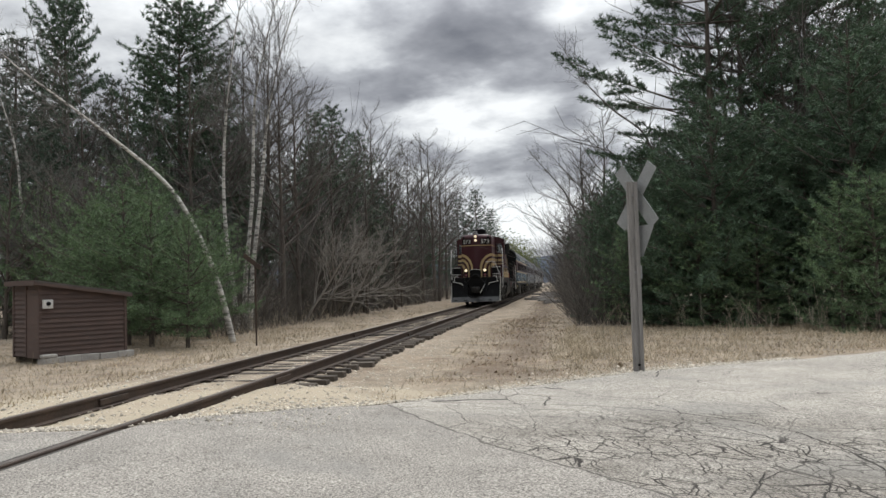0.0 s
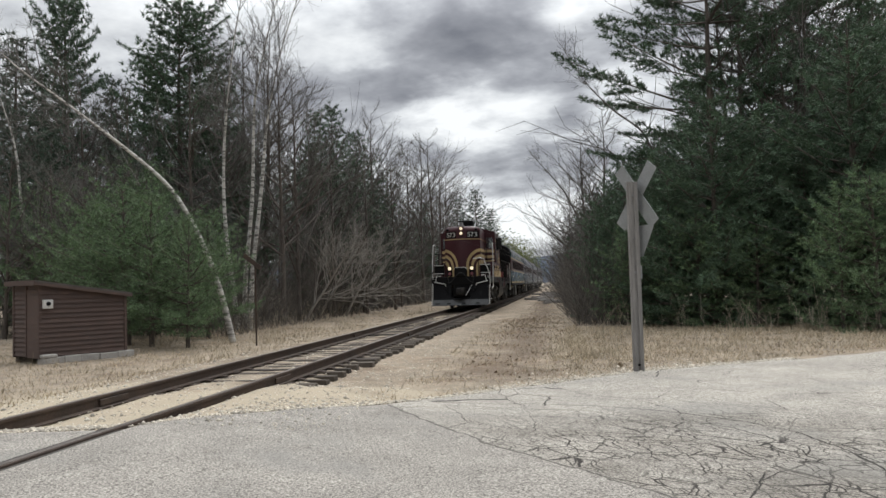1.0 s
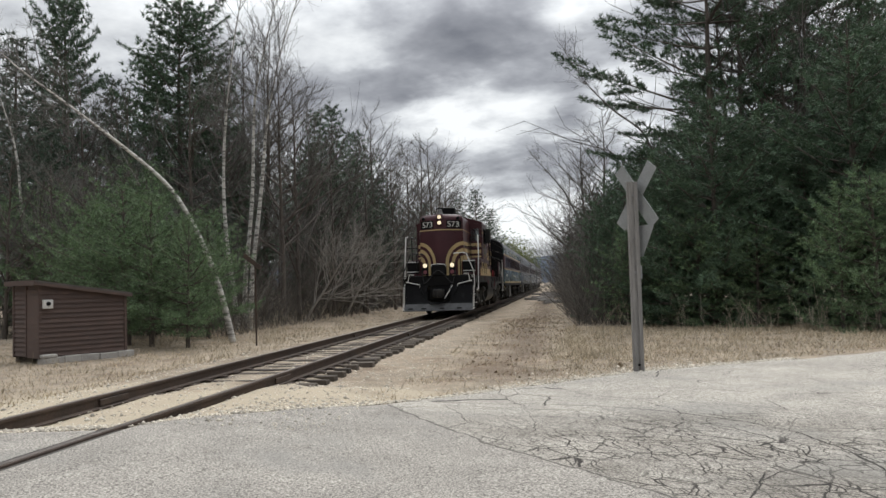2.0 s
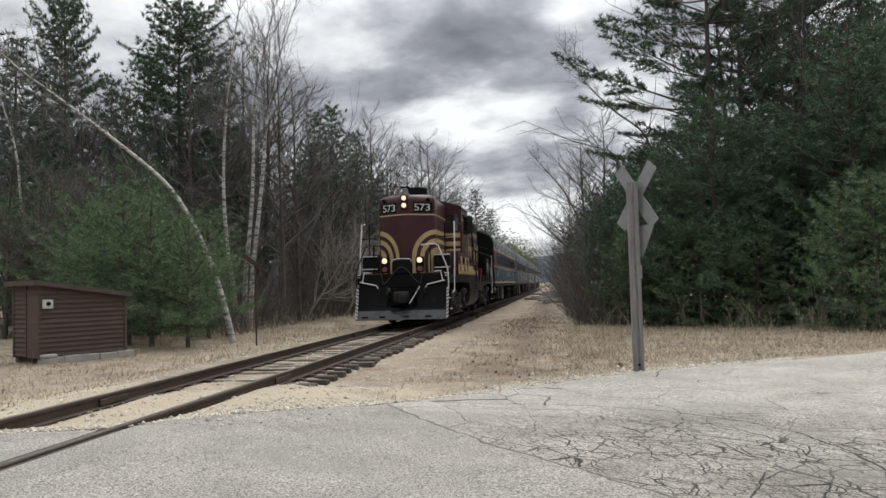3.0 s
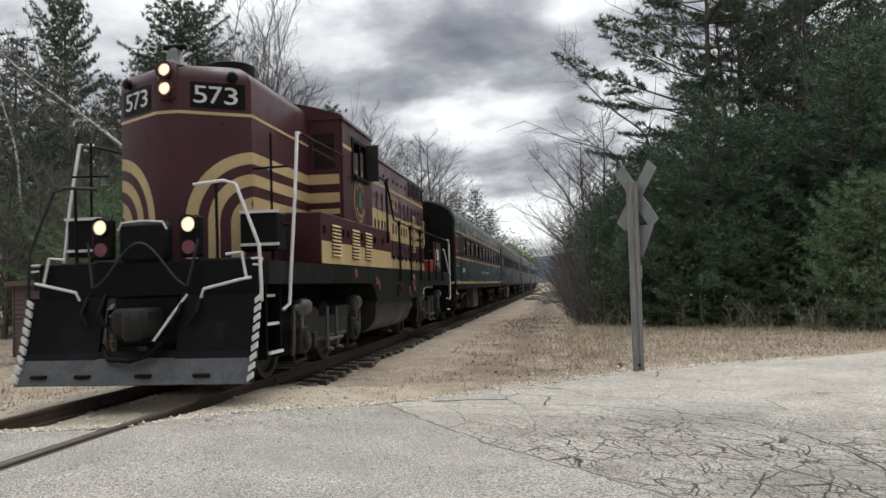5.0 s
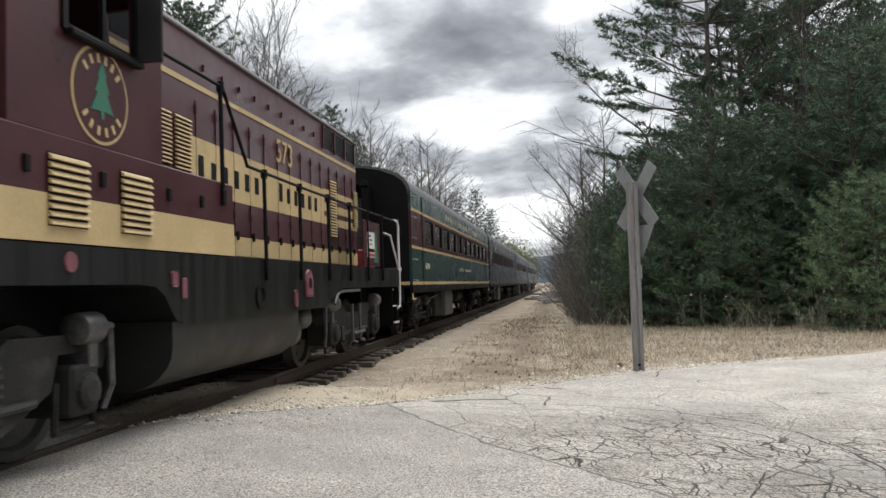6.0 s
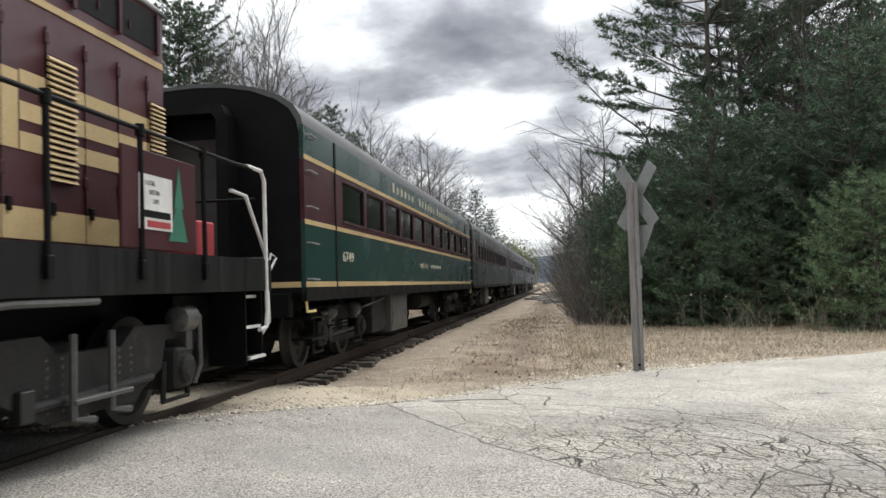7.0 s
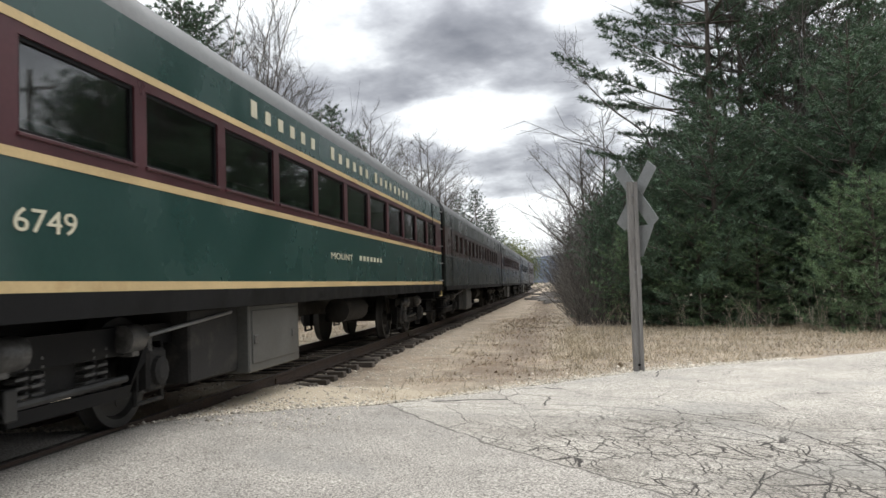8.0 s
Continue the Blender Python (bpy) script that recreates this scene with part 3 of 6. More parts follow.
def truck(parent, yc, half, heavy=True):
    """A two-axle truck: two side frames, bolster, journal boxes, springs, brake cylinders and rods."""
    bolster = part("truck", bm_box(-1.0, 1.0, yc - 0.28, yc + 0.28, 0.48, 0.86, 0.02), M_GRIME, parent)
    for s in (-1, 1):
        xo = 0.18 if heavy else 0.0
        x0, x1 = sorted((s * (0.98 + xo), s * (1.12 + xo)))
        bm = bmesh.new()
        out = [(-half - 0.42, 0.80), (-half - 0.36, 0.93), (-half * 0.45, 0.95), (-half * 0.3, 0.80), (half * 0.3, 0.80), (half * 0.45, 0.95),
               (half + 0.36, 0.93), (half + 0.42, 0.80), (half + 0.34, 0.66), (half + 0.22, 0.66), (half + 0.2, 0.80), (half - 0.22, 0.80),
               (half - 0.30, 0.55), (half * 0.42, 0.33), (-half * 0.42, 0.33), (-half + 0.30, 0.55), (-half + 0.22, 0.80), (-half - 0.2, 0.80), (-half - 0.22, 0.66), (-half - 0.34, 0.66)]
        if heavy:
            prism(bm, [(yc + a, b) for a, b in out], x0, x1, "x")
        else:
            # an open frame: top beam with horn blocks, and a bent equaliser bar below
            beam = [(-half - 0.46, 0.80), (-half - 0.40, 0.94), (half + 0.40, 0.94), (half + 0.46, 0.80), (half + 0.40, 0.74), (half + 0.20, 0.78), (half - 0.20, 0.78), (half - 0.30, 0.70), (-half + 0.30, 0.70), (-half + 0.20, 0.78), (-half - 0.20, 0.78), (-half - 0.40, 0.74)]
            prism(bm, [(yc + a, b) for a, b in beam], x0, x1, "x")
            for k in (-1, 1):
                for d in (-0.25, 0.20):
                    box(bm, x0, x1, yc + k * half + d, yc + k * half + d + 0.05, 0.36, 0.80)
            bar = [(-half, 0.74), (-half + 0.2, 0.74), (-half + 0.42, 0.44), (half - 0.42, 0.44), (half - 0.2, 0.74), (half, 0.74), (half, 0.66), (half - 0.26, 0.66), (half - 0.46, 0.34), (-half + 0.46, 0.34), (-half + 0.26, 0.66), (-half, 0.66)]
            prism(bm, [(yc + a, b) for a, b in bar], *sorted((s * 1.12, s * 1.17)), "x")
        part("side_frame", bm, M_GRIME if heavy else M_BLACK, bolster)
        for k in (-1, 1):
            ya = yc + k * half
            bm = box(bmesh.new(), *sorted((s * 0.95, s * (1.2 + xo))), ya - 0.17, ya + 0.17, 0.34, 0.72, 0.03)
            lathe(bm, (s * (1.19 + xo), ya, 0.52), (s, 0, 0), [(0, 0.14), (0.05, 0.13), (0.07, 0.08)], 14)
            tube(bm, [(s * (1.1 + xo), ya - 0.22, 0.60), (s * (1.1 + xo), ya - 0.24, 0.24), (s * (1.1 + xo), ya + 0.24, 0.24), (s * (1.1 + xo), ya + 0.22, 0.60)], 0.028, 6)
            part("journal_box", bm, M_GRIME, bolster)
            # brake cylinder over the wheel, with its hanger and rod
            yb = yc + k * (half + (0.10 if heavy else -0.38))
            bm = lathe(bmesh.new(), (s * (1.16 + xo), yb - k * 0.2, 0.98 if heavy else 0.84), (0, k, 0), [(0, 0.07), (0.02, 0.12), (0.26, 0.125), (0.30, 0.10), (0.34, 0.05), (0.50, 0.03)], 14)
            box(bm, *sorted((s * 1.02, s * (1.2 + xo))), yb - 0.06, yb + 0.06, 0.68, 0.9, 0.01)
            tube(bm, [(s * (1.16 + xo), yb + k * 0.28, 0.95 if heavy else 0.84), (s * (1.16 + xo), yb + k * 0.30, 0.52), (s * (1.12 + xo), yb + k * 0.24, 0.34)], 0.03, 6)
            part("brake_cylinder", bm, M_GEAR, bolster, smooth=True)
        for k in (-1, 1):
            bm = bmesh.new()
            for d in (-0.09, 0.09):
                yy = yc + k * half * 0.34 + d
                tube(bm, [(s * (1.04 + xo + 0.075 * math.cos(i * 1.05)), yy + 0.075 * math.sin(i * 1.05), 0.40 + i * 0.0105) for i in range(37)], 0.017, 5)
            part("spring", bm, M_GEAR, bolster)
        bm = tube(bmesh.new(), [(s * (1.14 + xo), yc - half * 0.62, 0.47), (s * (1.14 + xo), yc + half * 0.62, 0.50)], 0.035, 8)
        box(bm, *sorted((s * (1.08 + xo), s * (1.18 + xo))), yc - half * 0.66, yc - half * 0.55, 0.38, 0.60, 0.01)
        part("brake_rod", bm, M_TANK, bolster)
    return bolster


# ---------------------------------------------------------------- locomotive
def louvre(parent, x, y0, y1, z0, z1, n):
    s = 1 if x > 0 else -1
    back = part("louvre", bm_box(*sorted((x, x + s * 0.006)), y0, y1, z0, z1), M_BLACK, parent)
    for i in range(n):
        z = z0 + (i + 0.5) * (z1 - z0) / n
        h = (z1 - z0) / n * 0.36
        bm = bmesh.new()
        prism(bm, [(x + s * 0.004, z - h), (x + s * 0.035, z - h), (x + s * 0.03, z - h * 0.2), (x + s * 0.004, z + h)], y0, y1, "y")
        part("louvre_slat", bm, M_CREAM, back)
    return back


def nose_point(u, z, off=0.0):
    """The point u metres round the hood's surface from its centre line, pushed out by off."""
    s = 1 if u >= 0 else -1
    a = abs(u)
    if a < 0.15:
        return Vector((s * a, -off, z))
    if a < 1.07:
        f = (a - 0.15) / 0.92
        return Vector((s * (0.15 + 0.77 * f + off * 0.55), 0.50 * f - off * 0.84, z))
    return Vector((s * (0.92 + off), 0.50 + a - 1.07, z))


def nose_strip(bm, rows, off=0.006):
    """A painted band: pairs of (u, z) points on its two edges."""
    vs = [[bm.verts.new(nose_point(u, z, off)) for u, z in pair] for pair in rows]
    for a, b in zip(vs, vs[1:]):
        f = bm.faces.new((a[0], a[1], b[1], b[0]))
    bmesh.ops.recalc_face_normals(bm, faces=bm.faces[:])
    return bm


def hood_shell(outline, z0, z1, crown):
    """Upright walls on a plan outline, with a rounded roof edge."""
    bm = bmesh.new()
    ys = [p[1] for p in outline]
    y0, y1 = min(ys), max(ys)
    rings = []
    for z, inset in ((z0, 0), (z1, 0), (z1 + crown * 0.55, 0.05), (z1 + crown * 0.85, 0.15), (z1 + crown, 0.34)):
        ring = []
        for x, y in outline:
            fy = inset if y < y0 + 0.5 else (-inset if y > y1 - 0.3 else 0)
            ring.append(bm.verts.new((x * (1 - inset / 0.95), y + fy, z)))
        rings.append(ring)
    n = len(outline)
    for a, b in zip(rings, rings[1:]):
        for i in range(n):
            bm.faces.new((a[i], a[(i + 1) % n], b[(i + 1) % n], b[i]))
    bm.faces.new(rings[0][::-1])
    bm.faces.new(rings[-1])
    bmesh.ops.recalc_face_normals(bm, faces=bm.faces[:])
    return bm


def build_locomotive():
    L = thing("locomotive", "maroon and cream diesel road-switcher locomotive with black snow plough", "locomotive")
    # frame, tank, trucks
    sill = [(-0.52, 1.58), (15.30, 1.58), (15.30, 1.22), (10.75, 1.22), (10.45, 1.20), (10.1, 1.10), (9.8, 0.98), (9.65, 0.95), (5.25, 0.95), (5.12, 0.97), (5.02, 1.06), (4.90, 1.20), (4.74, 1.28), (4.5, 1.30), (-0.52, 1.30)]
    part("frame", prism(bmesh.new(), sill, -1.5, 1.5, "x"), M_SILL, L, "black side sill streaked with dust")
    half_tank = [(1.46, 0.97), (1.46, 0.74), (1.445, 0.64), (1.40, 0.55), (1.32, 0.46), (1.21, 0.39), (1.06, 0.345), (0.88, 0.33)]
    tank = half_tank + [(-x, z) for x, z in half_tank[::-1]]
    part("fuel_tank", prism(bmesh.new(), tank, 5.1, 8.55, "y"), M_TANK, L, "dull grey fuel tank", smooth=True)
    for yc in (2.55, 11.95):
        truck(L, yc, 1.37)
        for k in (-1, 1):
            wheelset(L, yc + k * 1.37)
            part("traction_motor", bm_box(-0.6, 0.6, yc + k * 0.95 - 0.33, yc + k * 0.95 + 0.33, 0.22, 0.85, 0.06), M_GRIME, L)
        for s in (1, -1):
            bm = box(bmesh.new(), *sorted((s * 1.12, s * 1.44)), yc - 0.42, yc + 0.36, 0.44, 0.48, 0.008)
            for yy in (yc - 0.40, yc + 0.10):
                tube(bm, [(s * 1.40, yy, 0.95), (s * 1.40, yy, 0.34), (s * 1.40, yy + 0.26, 0.30)], 0.03, 6)
            part("foot_step", bm, M_CASE, L)
    part("centre_sill", bm_box(-0.5, 0.5, 0.0, 14.8, 0.86, 1.30), M_BLACK, L)
    # hoods
    nose = [(-0.15, 0), (0.15, 0), (0.92, 0.50), (0.92, 2.95), (-0.92, 2.95), (-0.92, 0.50)]
    part("short_hood", hood_shell(nose, 1.58, 3.98, 0.22), M_MAROON, L, smooth=True)
    tail = [(-0.92, 4.85), (0.92, 4.85), (0.92, 13.85), (0.6, 14.28), (-0.6, 14.28), (-0.92, 13.85)]
    part("long_hood", hood_shell(tail, 1.58, 4.06, 0.2), M_MAROON, L, smooth=True)
    for s in (-1, 1):
        part("roof_edge", bm_box(*sorted((s * 0.90, s * 0.945)), 4.95, 13.9, 4.06, 4.10, 0.01), M_ROOF, L, "pale dusty roof edge")
    # walkway boxes below and beside the cab
    for s in (-1, 1):
        part("battery_box", bm_box(*sorted((s * 0.9, s * 1.5)), 1.62, 6.40, 1.585, 2.34, 0.015), M_MAROON, L)
        bx = part("box_stripe", bm_box(*sorted((s * 1.498, s * 1.506)), 1.63, 6.39, 1.592, 1.92), M_CREAM, L, "cream stripe")
        for y0 in (2.12, 3.30, 4.20):
            louvre(L, s * 1.506, y0, y0 + 0.45, 1.70, 2.20, 9)
        for y0 in (1.72, 2.75, 3.05, 3.92, 4.95, 5.6):
            part("box_latch", bm_box(*sorted((s * 1.5, s * 1.525)), y0, y0 + 0.06, 2.03, 2.15, 0.008), M_BLACK, L)
    # cab with open window frames
    for s in (-1, 1):
        X = sorted((s * 1.44, s * 1.49))
        bm = bmesh.new()
        box(bm, *X, 2.92, 4.90, 2.34, 3.14)
        box(bm, *X, 2.92, 3.52, 3.14, 3.72)
        box(bm, *X, 4.46, 4.90, 3.14, 3.72)
        box(bm, *X, 2.92, 4.90, 3.72, 3.98)
        part("cab_side", bm, M_MAROON, L)
        for ya, yb in ((2.90, 2.95), (4.86, 4.91)):
            bm = bmesh.new()
            xx = lambda a, b: sorted((s * a, s * b))
            box(bm, *xx(0.9, 1.44), ya, yb, 2.34, 3.15)
            box(bm, *xx(0.9, 1.00), ya, yb, 3.15, 3.72)
            box(bm, *xx(1.36, 1.44), ya, yb, 3.15, 3.72)
            box(bm, *xx(0.9, 1.44), ya, yb, 3.72, 4.02)
            part("cab_bulkhead", bm, M_MAROON, L)
            if ya < 3:
                for z in (2.42, 2.60, 2.90):
                    part("bulkhead_stripe", bm_box(*xx(0.93, 1.43), ya - 0.006, ya, z, z + 0.16 if z > 2.5 else z + 0.08), M_CREAM, L)
            part("cab_end_window", bm_box(*xx(1.0, 1.36), ya + 0.02, yb - 0.02, 3.15, 3.72), M_PANE, L)
        fr = bmesh.new()
        for a, b, c, d in ((3.48, 3.54, 3.10, 3.76), (4.44, 4.50, 3.10, 3.76), (3.48, 4.50, 3.10, 3.15), (3.48, 4.50, 3.71, 3.76), (3.97, 4.01, 3.14, 3.72)):
            box(fr, *sorted((s * 1.47, s * 1.51)), a, b, c, d)
        part("cab_window_frame", fr, M_BLACK, L)
        part("wind_deflector", bm_box(*sorted((s * 1.50, s * 1.72)), 4.48, 4.51, 3.12, 3.78, 0.008), M_TANK, L, "grey wind deflector panel")
        part("arm_rest", bm_box(*sorted((s * 1.49, s * 1.57)), 3.5, 4.48, 3.06, 3.11, 0.01), M_BLACK, L)
        part("cab_thin_stripe", bm_box(*sorted((s * 1.489, s * 1.495)), 2.92, 3.47, 3.50, 3.56), M_CREAM, L)
        # round emblem
        em = part("emblem", lathe(bmesh.new(), (s * 1.489, 3.96, 2.73), (s, 0, 0), [(0, 0.375), (0.006, 0.375)], 40), M_CREAM, L, "round cream-ringed emblem with green pine")
        part("emblem_disc", lathe(bmesh.new(), (s * 1.494, 3.96, 2.73), (s, 0, 0), [(0, 0.35), (0.006, 0.35)], 40), M_MAROON, em)
        tree = [(0, 0.26), (0.06, 0.14), (0.035, 0.14), (0.10, 0.02), (0.06, 0.02), (0.15, -0.13), (0.02, -0.12), (0.02, -0.18), (-0.02, -0.18), (-0.02, -0.12), (-0.15, -0.13), (-0.06, 0.02), (-0.10, 0.02), (-0.035, 0.14), (-0.06, 0.14)]
        part("emblem_pine", prism(bmesh.new(), [(3.96 + a, 2.73 + b) for a, b in tree], *sorted((s * 1.500, s * 1.506)), "x"), M_PINE, em)
        for k in range(12):
            bm = bmesh.new()
            a = radians(40 + k * 20) if k < 6 else radians(218 + (k - 6) * 21)
            c = Vector((s * 1.503, 3.96 + 0.28 * math.cos(a), 2.73 + 0.28 * math.sin(a)))
            box(bm, -0.003, 0.003, -0.016, 0.016, -0.035, 0.035, m=Matrix.Translation(c) @ Matrix.Rotation(a - math.pi / 2, 4, "X"))
            part("emblem_mark", bm, M_CREAM, em)
    arc = [(-1.52, 3.94), (-1.5, 4.0)] + [(x, 4.0 + 0.30 * (1 - (x / 1.5) ** 2)) for x in np.linspace(-1.35, 1.35, 11)] + [(1.5, 4.0), (1.52, 3.94)]
    part("cab_roof", prism(bmesh.new(), arc, 2.88, 4.98, "y"), M_MAROON, L, smooth=True)
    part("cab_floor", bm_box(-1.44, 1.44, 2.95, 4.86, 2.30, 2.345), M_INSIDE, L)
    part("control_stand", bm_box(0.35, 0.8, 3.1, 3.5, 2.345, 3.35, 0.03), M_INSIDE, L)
    # nose paint: bands that rise and bend back round the corners
    CU, CZ = 1.13, 2.10
    for s in (-1, 1):
        for r0, r1 in ((0.92, 0.77), (0.64, 0.49), (0.35, 0.17)):
            rows = [((s * (CU - r0), 1.62), (s * (CU - r1), 1.62))]
            for k in range(17):
                a = math.pi / 2 * k / 16
                rows.append(((s * (CU - r0 * math.cos(a)), CZ + r0 * 1.03 * math.sin(a)), (s * (CU - r1 * math.cos(a)), CZ + r1 * 1.03 * math.sin(a))))
            for u in (1.3, 2.2, 3.05, 3.62):
                rows.append(((s * u, CZ + r0 * 1.03), (s * u, CZ + r1 * 1.03)))
            # split the strip where it meets the corners, so that it hugs the steel
            fine = []
            for a, b in zip(rows, rows[1:]):
                for f in np.linspace(0, 1, 6)[:-1]:
                    fine.append(tuple(tuple(a[i][j] + (b[i][j] - a[i][j]) * f for j in (0, 1)) for i in (0, 1)))
            fine.append(rows[-1])
            part("nose_band", nose_strip(bmesh.new(), fine), M_CREAM, L, "curved cream nose band")
        us = [0, 0.15, 0.152, 1.07, 1.072, 3.55]
        part("nose_thin_stripe", nose_strip(bmesh.new(), [((s * u, 3.51), (s * u, 3.55)) for u in us]), M_CREAM, L)
        # number boards across the chamfered corners
        us = [0.29, 0.5, 0.75, 0.99]
        part("number_board", nose_strip(bmesh.new(), [((s * u, 3.60), (s * u, 3.93)) for u in us], 0.012), M_BLACK, L, "black board with white numerals")
    for s, cells in ((1, (0.33, 0.525, 0.72)), (-1, (-0.90, -0.705, -0.51))):
        # numerals, each flat on its own stretch of the surface
        for k, ch in enumerate("573"):
            u = cells[k]
            a, b = nose_point(u, 3.655, 0.018), nose_point(u + 0.165, 3.655, 0.018)
            dx = (b - a).normalized()
            n = dx.cross(Vector((0, 0, 1)))
            m = Matrix((( dx.x, 0, n.x, a.x), (dx.y, 0, n.y, a.y), (dx.z, 1, n.z, a.z), (0, 0, 0, 1)))
            part("numeral", text_mesh(bmesh.new(), ch, 0.225, m, 0.006, 0.17), M_WHITE, L)
    # headlamps: two, one over the other
    lamp_box = part("headlight", bm_box(-0.13, 0.13, -0.06, 0.1, 3.68, 4.20, 0.05), M_MAROON, L, smooth=True)
    for z in (3.82, 4.06):
        part("bezel", lathe(bmesh.new(), (0, -0.05, z), (0, -1, 0), [(0, 0.115), (0.06, 0.115), (0.06, 0.085), (0.02, 0.085)], 24), M_MAROON, lamp_box, smooth=True)
        part("lens", lathe(bmesh.new(), (0, -0.075, z), (0, -1, 0), [(0, 0.078), (0.012, 0.068), (0.02, 0.03)], 24), M_LAMP, lamp_box, "lit headlamp", smooth=True)
    bell = part("bell", lathe(bmesh.new(), (0, 0.22, 4.16), (0, 0, 1), [(0, 0.17), (0.03, 0.16), (0.08, 0.11), (0.22, 0.085), (0.27, 0.03)], 20), M_GEAR, L, smooth=True)
    part("bell_bracket", bm_box(-0.16, 0.16, 0.18, 0.26, 4.40, 4.47, 0.02), M_BLACK, bell)
    part("roof_drum", lathe(bmesh.new(), (0.12, 1.75, 4.12), (0, 0, 1), [(0, 0.36), (0.44, 0.36), (0.46, 0.33)], 24), M_BLACK, L, "black roof drum", smooth=True)
    part("exhaust_stack", bm_box(-0.25, 0.25, 6.4, 6.85, 4.2, 4.5, 0.02), M_BLACK, L)
    part("exhaust_stack", bm_box(-0.25, 0.25, 9.0, 9.45, 4.2, 4.5, 0.02), M_BLACK, L)
    for y in (10.6, 12.2, 13.3):
        part("roof_fan", lathe(bmesh.new(), (0, y, 4.2), (0, 0, 1), [(0, 0.55), (0.16, 0.55), (0.2, 0.5)], 24), M_ROOF, L, smooth=True)
    for s in (-1, 1):
        part("marker_light", lathe(bmesh.new(), (s * 0.72, 0.36, 4.02), (s * 0.5, -0.84, 0), [(0, 0.07), (0.06, 0.07), (0.09, 0.04)], 14), M_BLACK, L, smooth=True)
    # long hood paint, doors, vents
    for s in (-1, 1):
        def band(name, poly, mat=M_CREAM, d=0.006, label=""):
            return part(name, prism(bmesh.new(), poly, *sorted((s * 0.918, s * (0.92 + d))), "x"), mat, L, label)
        band("hood_band", [(6.62, 2.95), (11.62, 2.92), (11.62, 2.33), (7.25, 2.33), (6.95, 2.52), (6.62, 2.52)], label="broad cream band with dark lettering")
        band("hood_low_band", [(6.41, 1.66), (13.84, 1.66), (13.84, 1.90), (6.41, 1.90)])
        band("hood_thin_stripe", [(4.95, 3.50), (13.84, 3.50), (13.84, 3.56), (4.95, 3.56)])
        for z in (2.33, 2.56, 2.80):
            band("hood_rear_band", [(11.64, z), (13.84, z), (13.84, z + 0.14), (11.64, z + 0.14)])
        # seams of the engine doors, with latches and hinges
        for k in range(14):
            y = 6.75 + k * 0.52
            part("door_seam", bm_box(*sorted((s * 0.92, s * 0.929)), y, y + 0.006, 1.66, 3.36), M_BLACK, L)
            part("door_latch", bm_box(*sorted((s * 0.92, s * 0.95)), y + 0.05, y + 0.10, 1.86, 1.97, 0.008), M_BLACK, L)
            for z in (3.22, 2.12):
                part("door_hinge", bm_box(*sorted((s * 0.92, s * 0.94)), y - 0.02, y + 0.03, z, z + 0.10, 0.006), M_MAROON, L)
            part("lifting_eye", bm_box(*sorted((s * 0.92, s * 0.94)), y + 0.2, y + 0.22, 3.74, 3.82, 0.004), M_MAROON, L)
        # letters of the railway's name, as plain strokes
        for y0, hts in ((6.80, (0.26, 0.22, 0.22, 0.22, 0.22, 0.22)), (9.40, (0.26, 0.22, 0.22, 0.22, 0.22, 0.22))):
            for k, h in enumerate(hts):
                y = y0 + k * 0.335
                bm = bmesh.new()
                X = sorted((s * 0.925, s * 0.932))
                box(bm, *X, y + 0.0, y + 0.13, 2.50, 2.50 + h)
                part("name_bar", bm, M_BLACK, L)
        m = Matrix(((0, 0, s, s * 0.921), (s, 0, 0, 9.32 if s > 0 else 10.0), (0, 1, 0, 3.06), (0, 0, 0, 1)))
        part("running_number", text_mesh(bmesh.new(), "573", 0.34, m, 0.008, 0.68), M_CREAM, L)
        louvre(L, s * 0.925, 5.88, 6.14, 2.55, 3.12, 13)
        louvre(L, s * 0.925, 6.24, 6.60, 2.53, 3.12, 13)
        louvre(L, s * 0.930, 11.95, 12.32, 2.13, 3.14, 20)
        louvre(L, s * 0.930, 13.55, 13.82, 2.40, 3.12, 16)
        v = part("screen", bm_box(*sorted((s * 0.90, s * 0.925)), 11.6, 13.75, 3.66, 4.02), M_BLACK, L, "dark mesh radiator screen")
        for k in range(4):
            y = 11.6 + k * 0.70
            part("screen_bar", bm_box(*sorted((s * 0.92, s * 0.945)), y, y + 0.05, 3.63, 4.04), M_MAROON, v)
        part("screen", bm_box(*sorted((s * 0.90, s * 0.925)), 5.05, 5.75, 3.62, 3.98), M_BLACK, L)
        # lifting lugs, filler and gauge on the sill
        part("jacking_pad", bm_box(*sorted((s * 1.5, s * 1.535)), 8.72, 9.02, 1.12, 1.36, 0.03), M_PINK, L, "faded red jacking pad")
        part("jacking_pad", lathe(bmesh.new(), (s * 1.5, 8.87, 1.36), (s, 0, 0), [(0, 0.13), (0.03, 0.12)], 18), M_PINK, L)
        part("pad_socket", lathe(bmesh.new(), (s * 1.528, 8.87, 1.30), (s, 0, 0), [(0, 0.075), (0.012, 0.07)], 16), M_BLACK, L)
        # air reservoirs behind the tank, and a pipe that bends up over the rear truck
        for ya, za, ra in ((8.92, 0.66, 0.21), (9.42, 0.82, 0.17)):
            part("air_reservoir", lathe(bmesh.new(), (s * 0.35, ya, za), (s, 0, 0), [(0, ra), (0.86, ra), (0.93, ra * 0.9), (0.98, ra * 0.66), (1.0, ra * 0.3)], 20), M_GEAR, L, "dusty air reservoir", smooth=True)
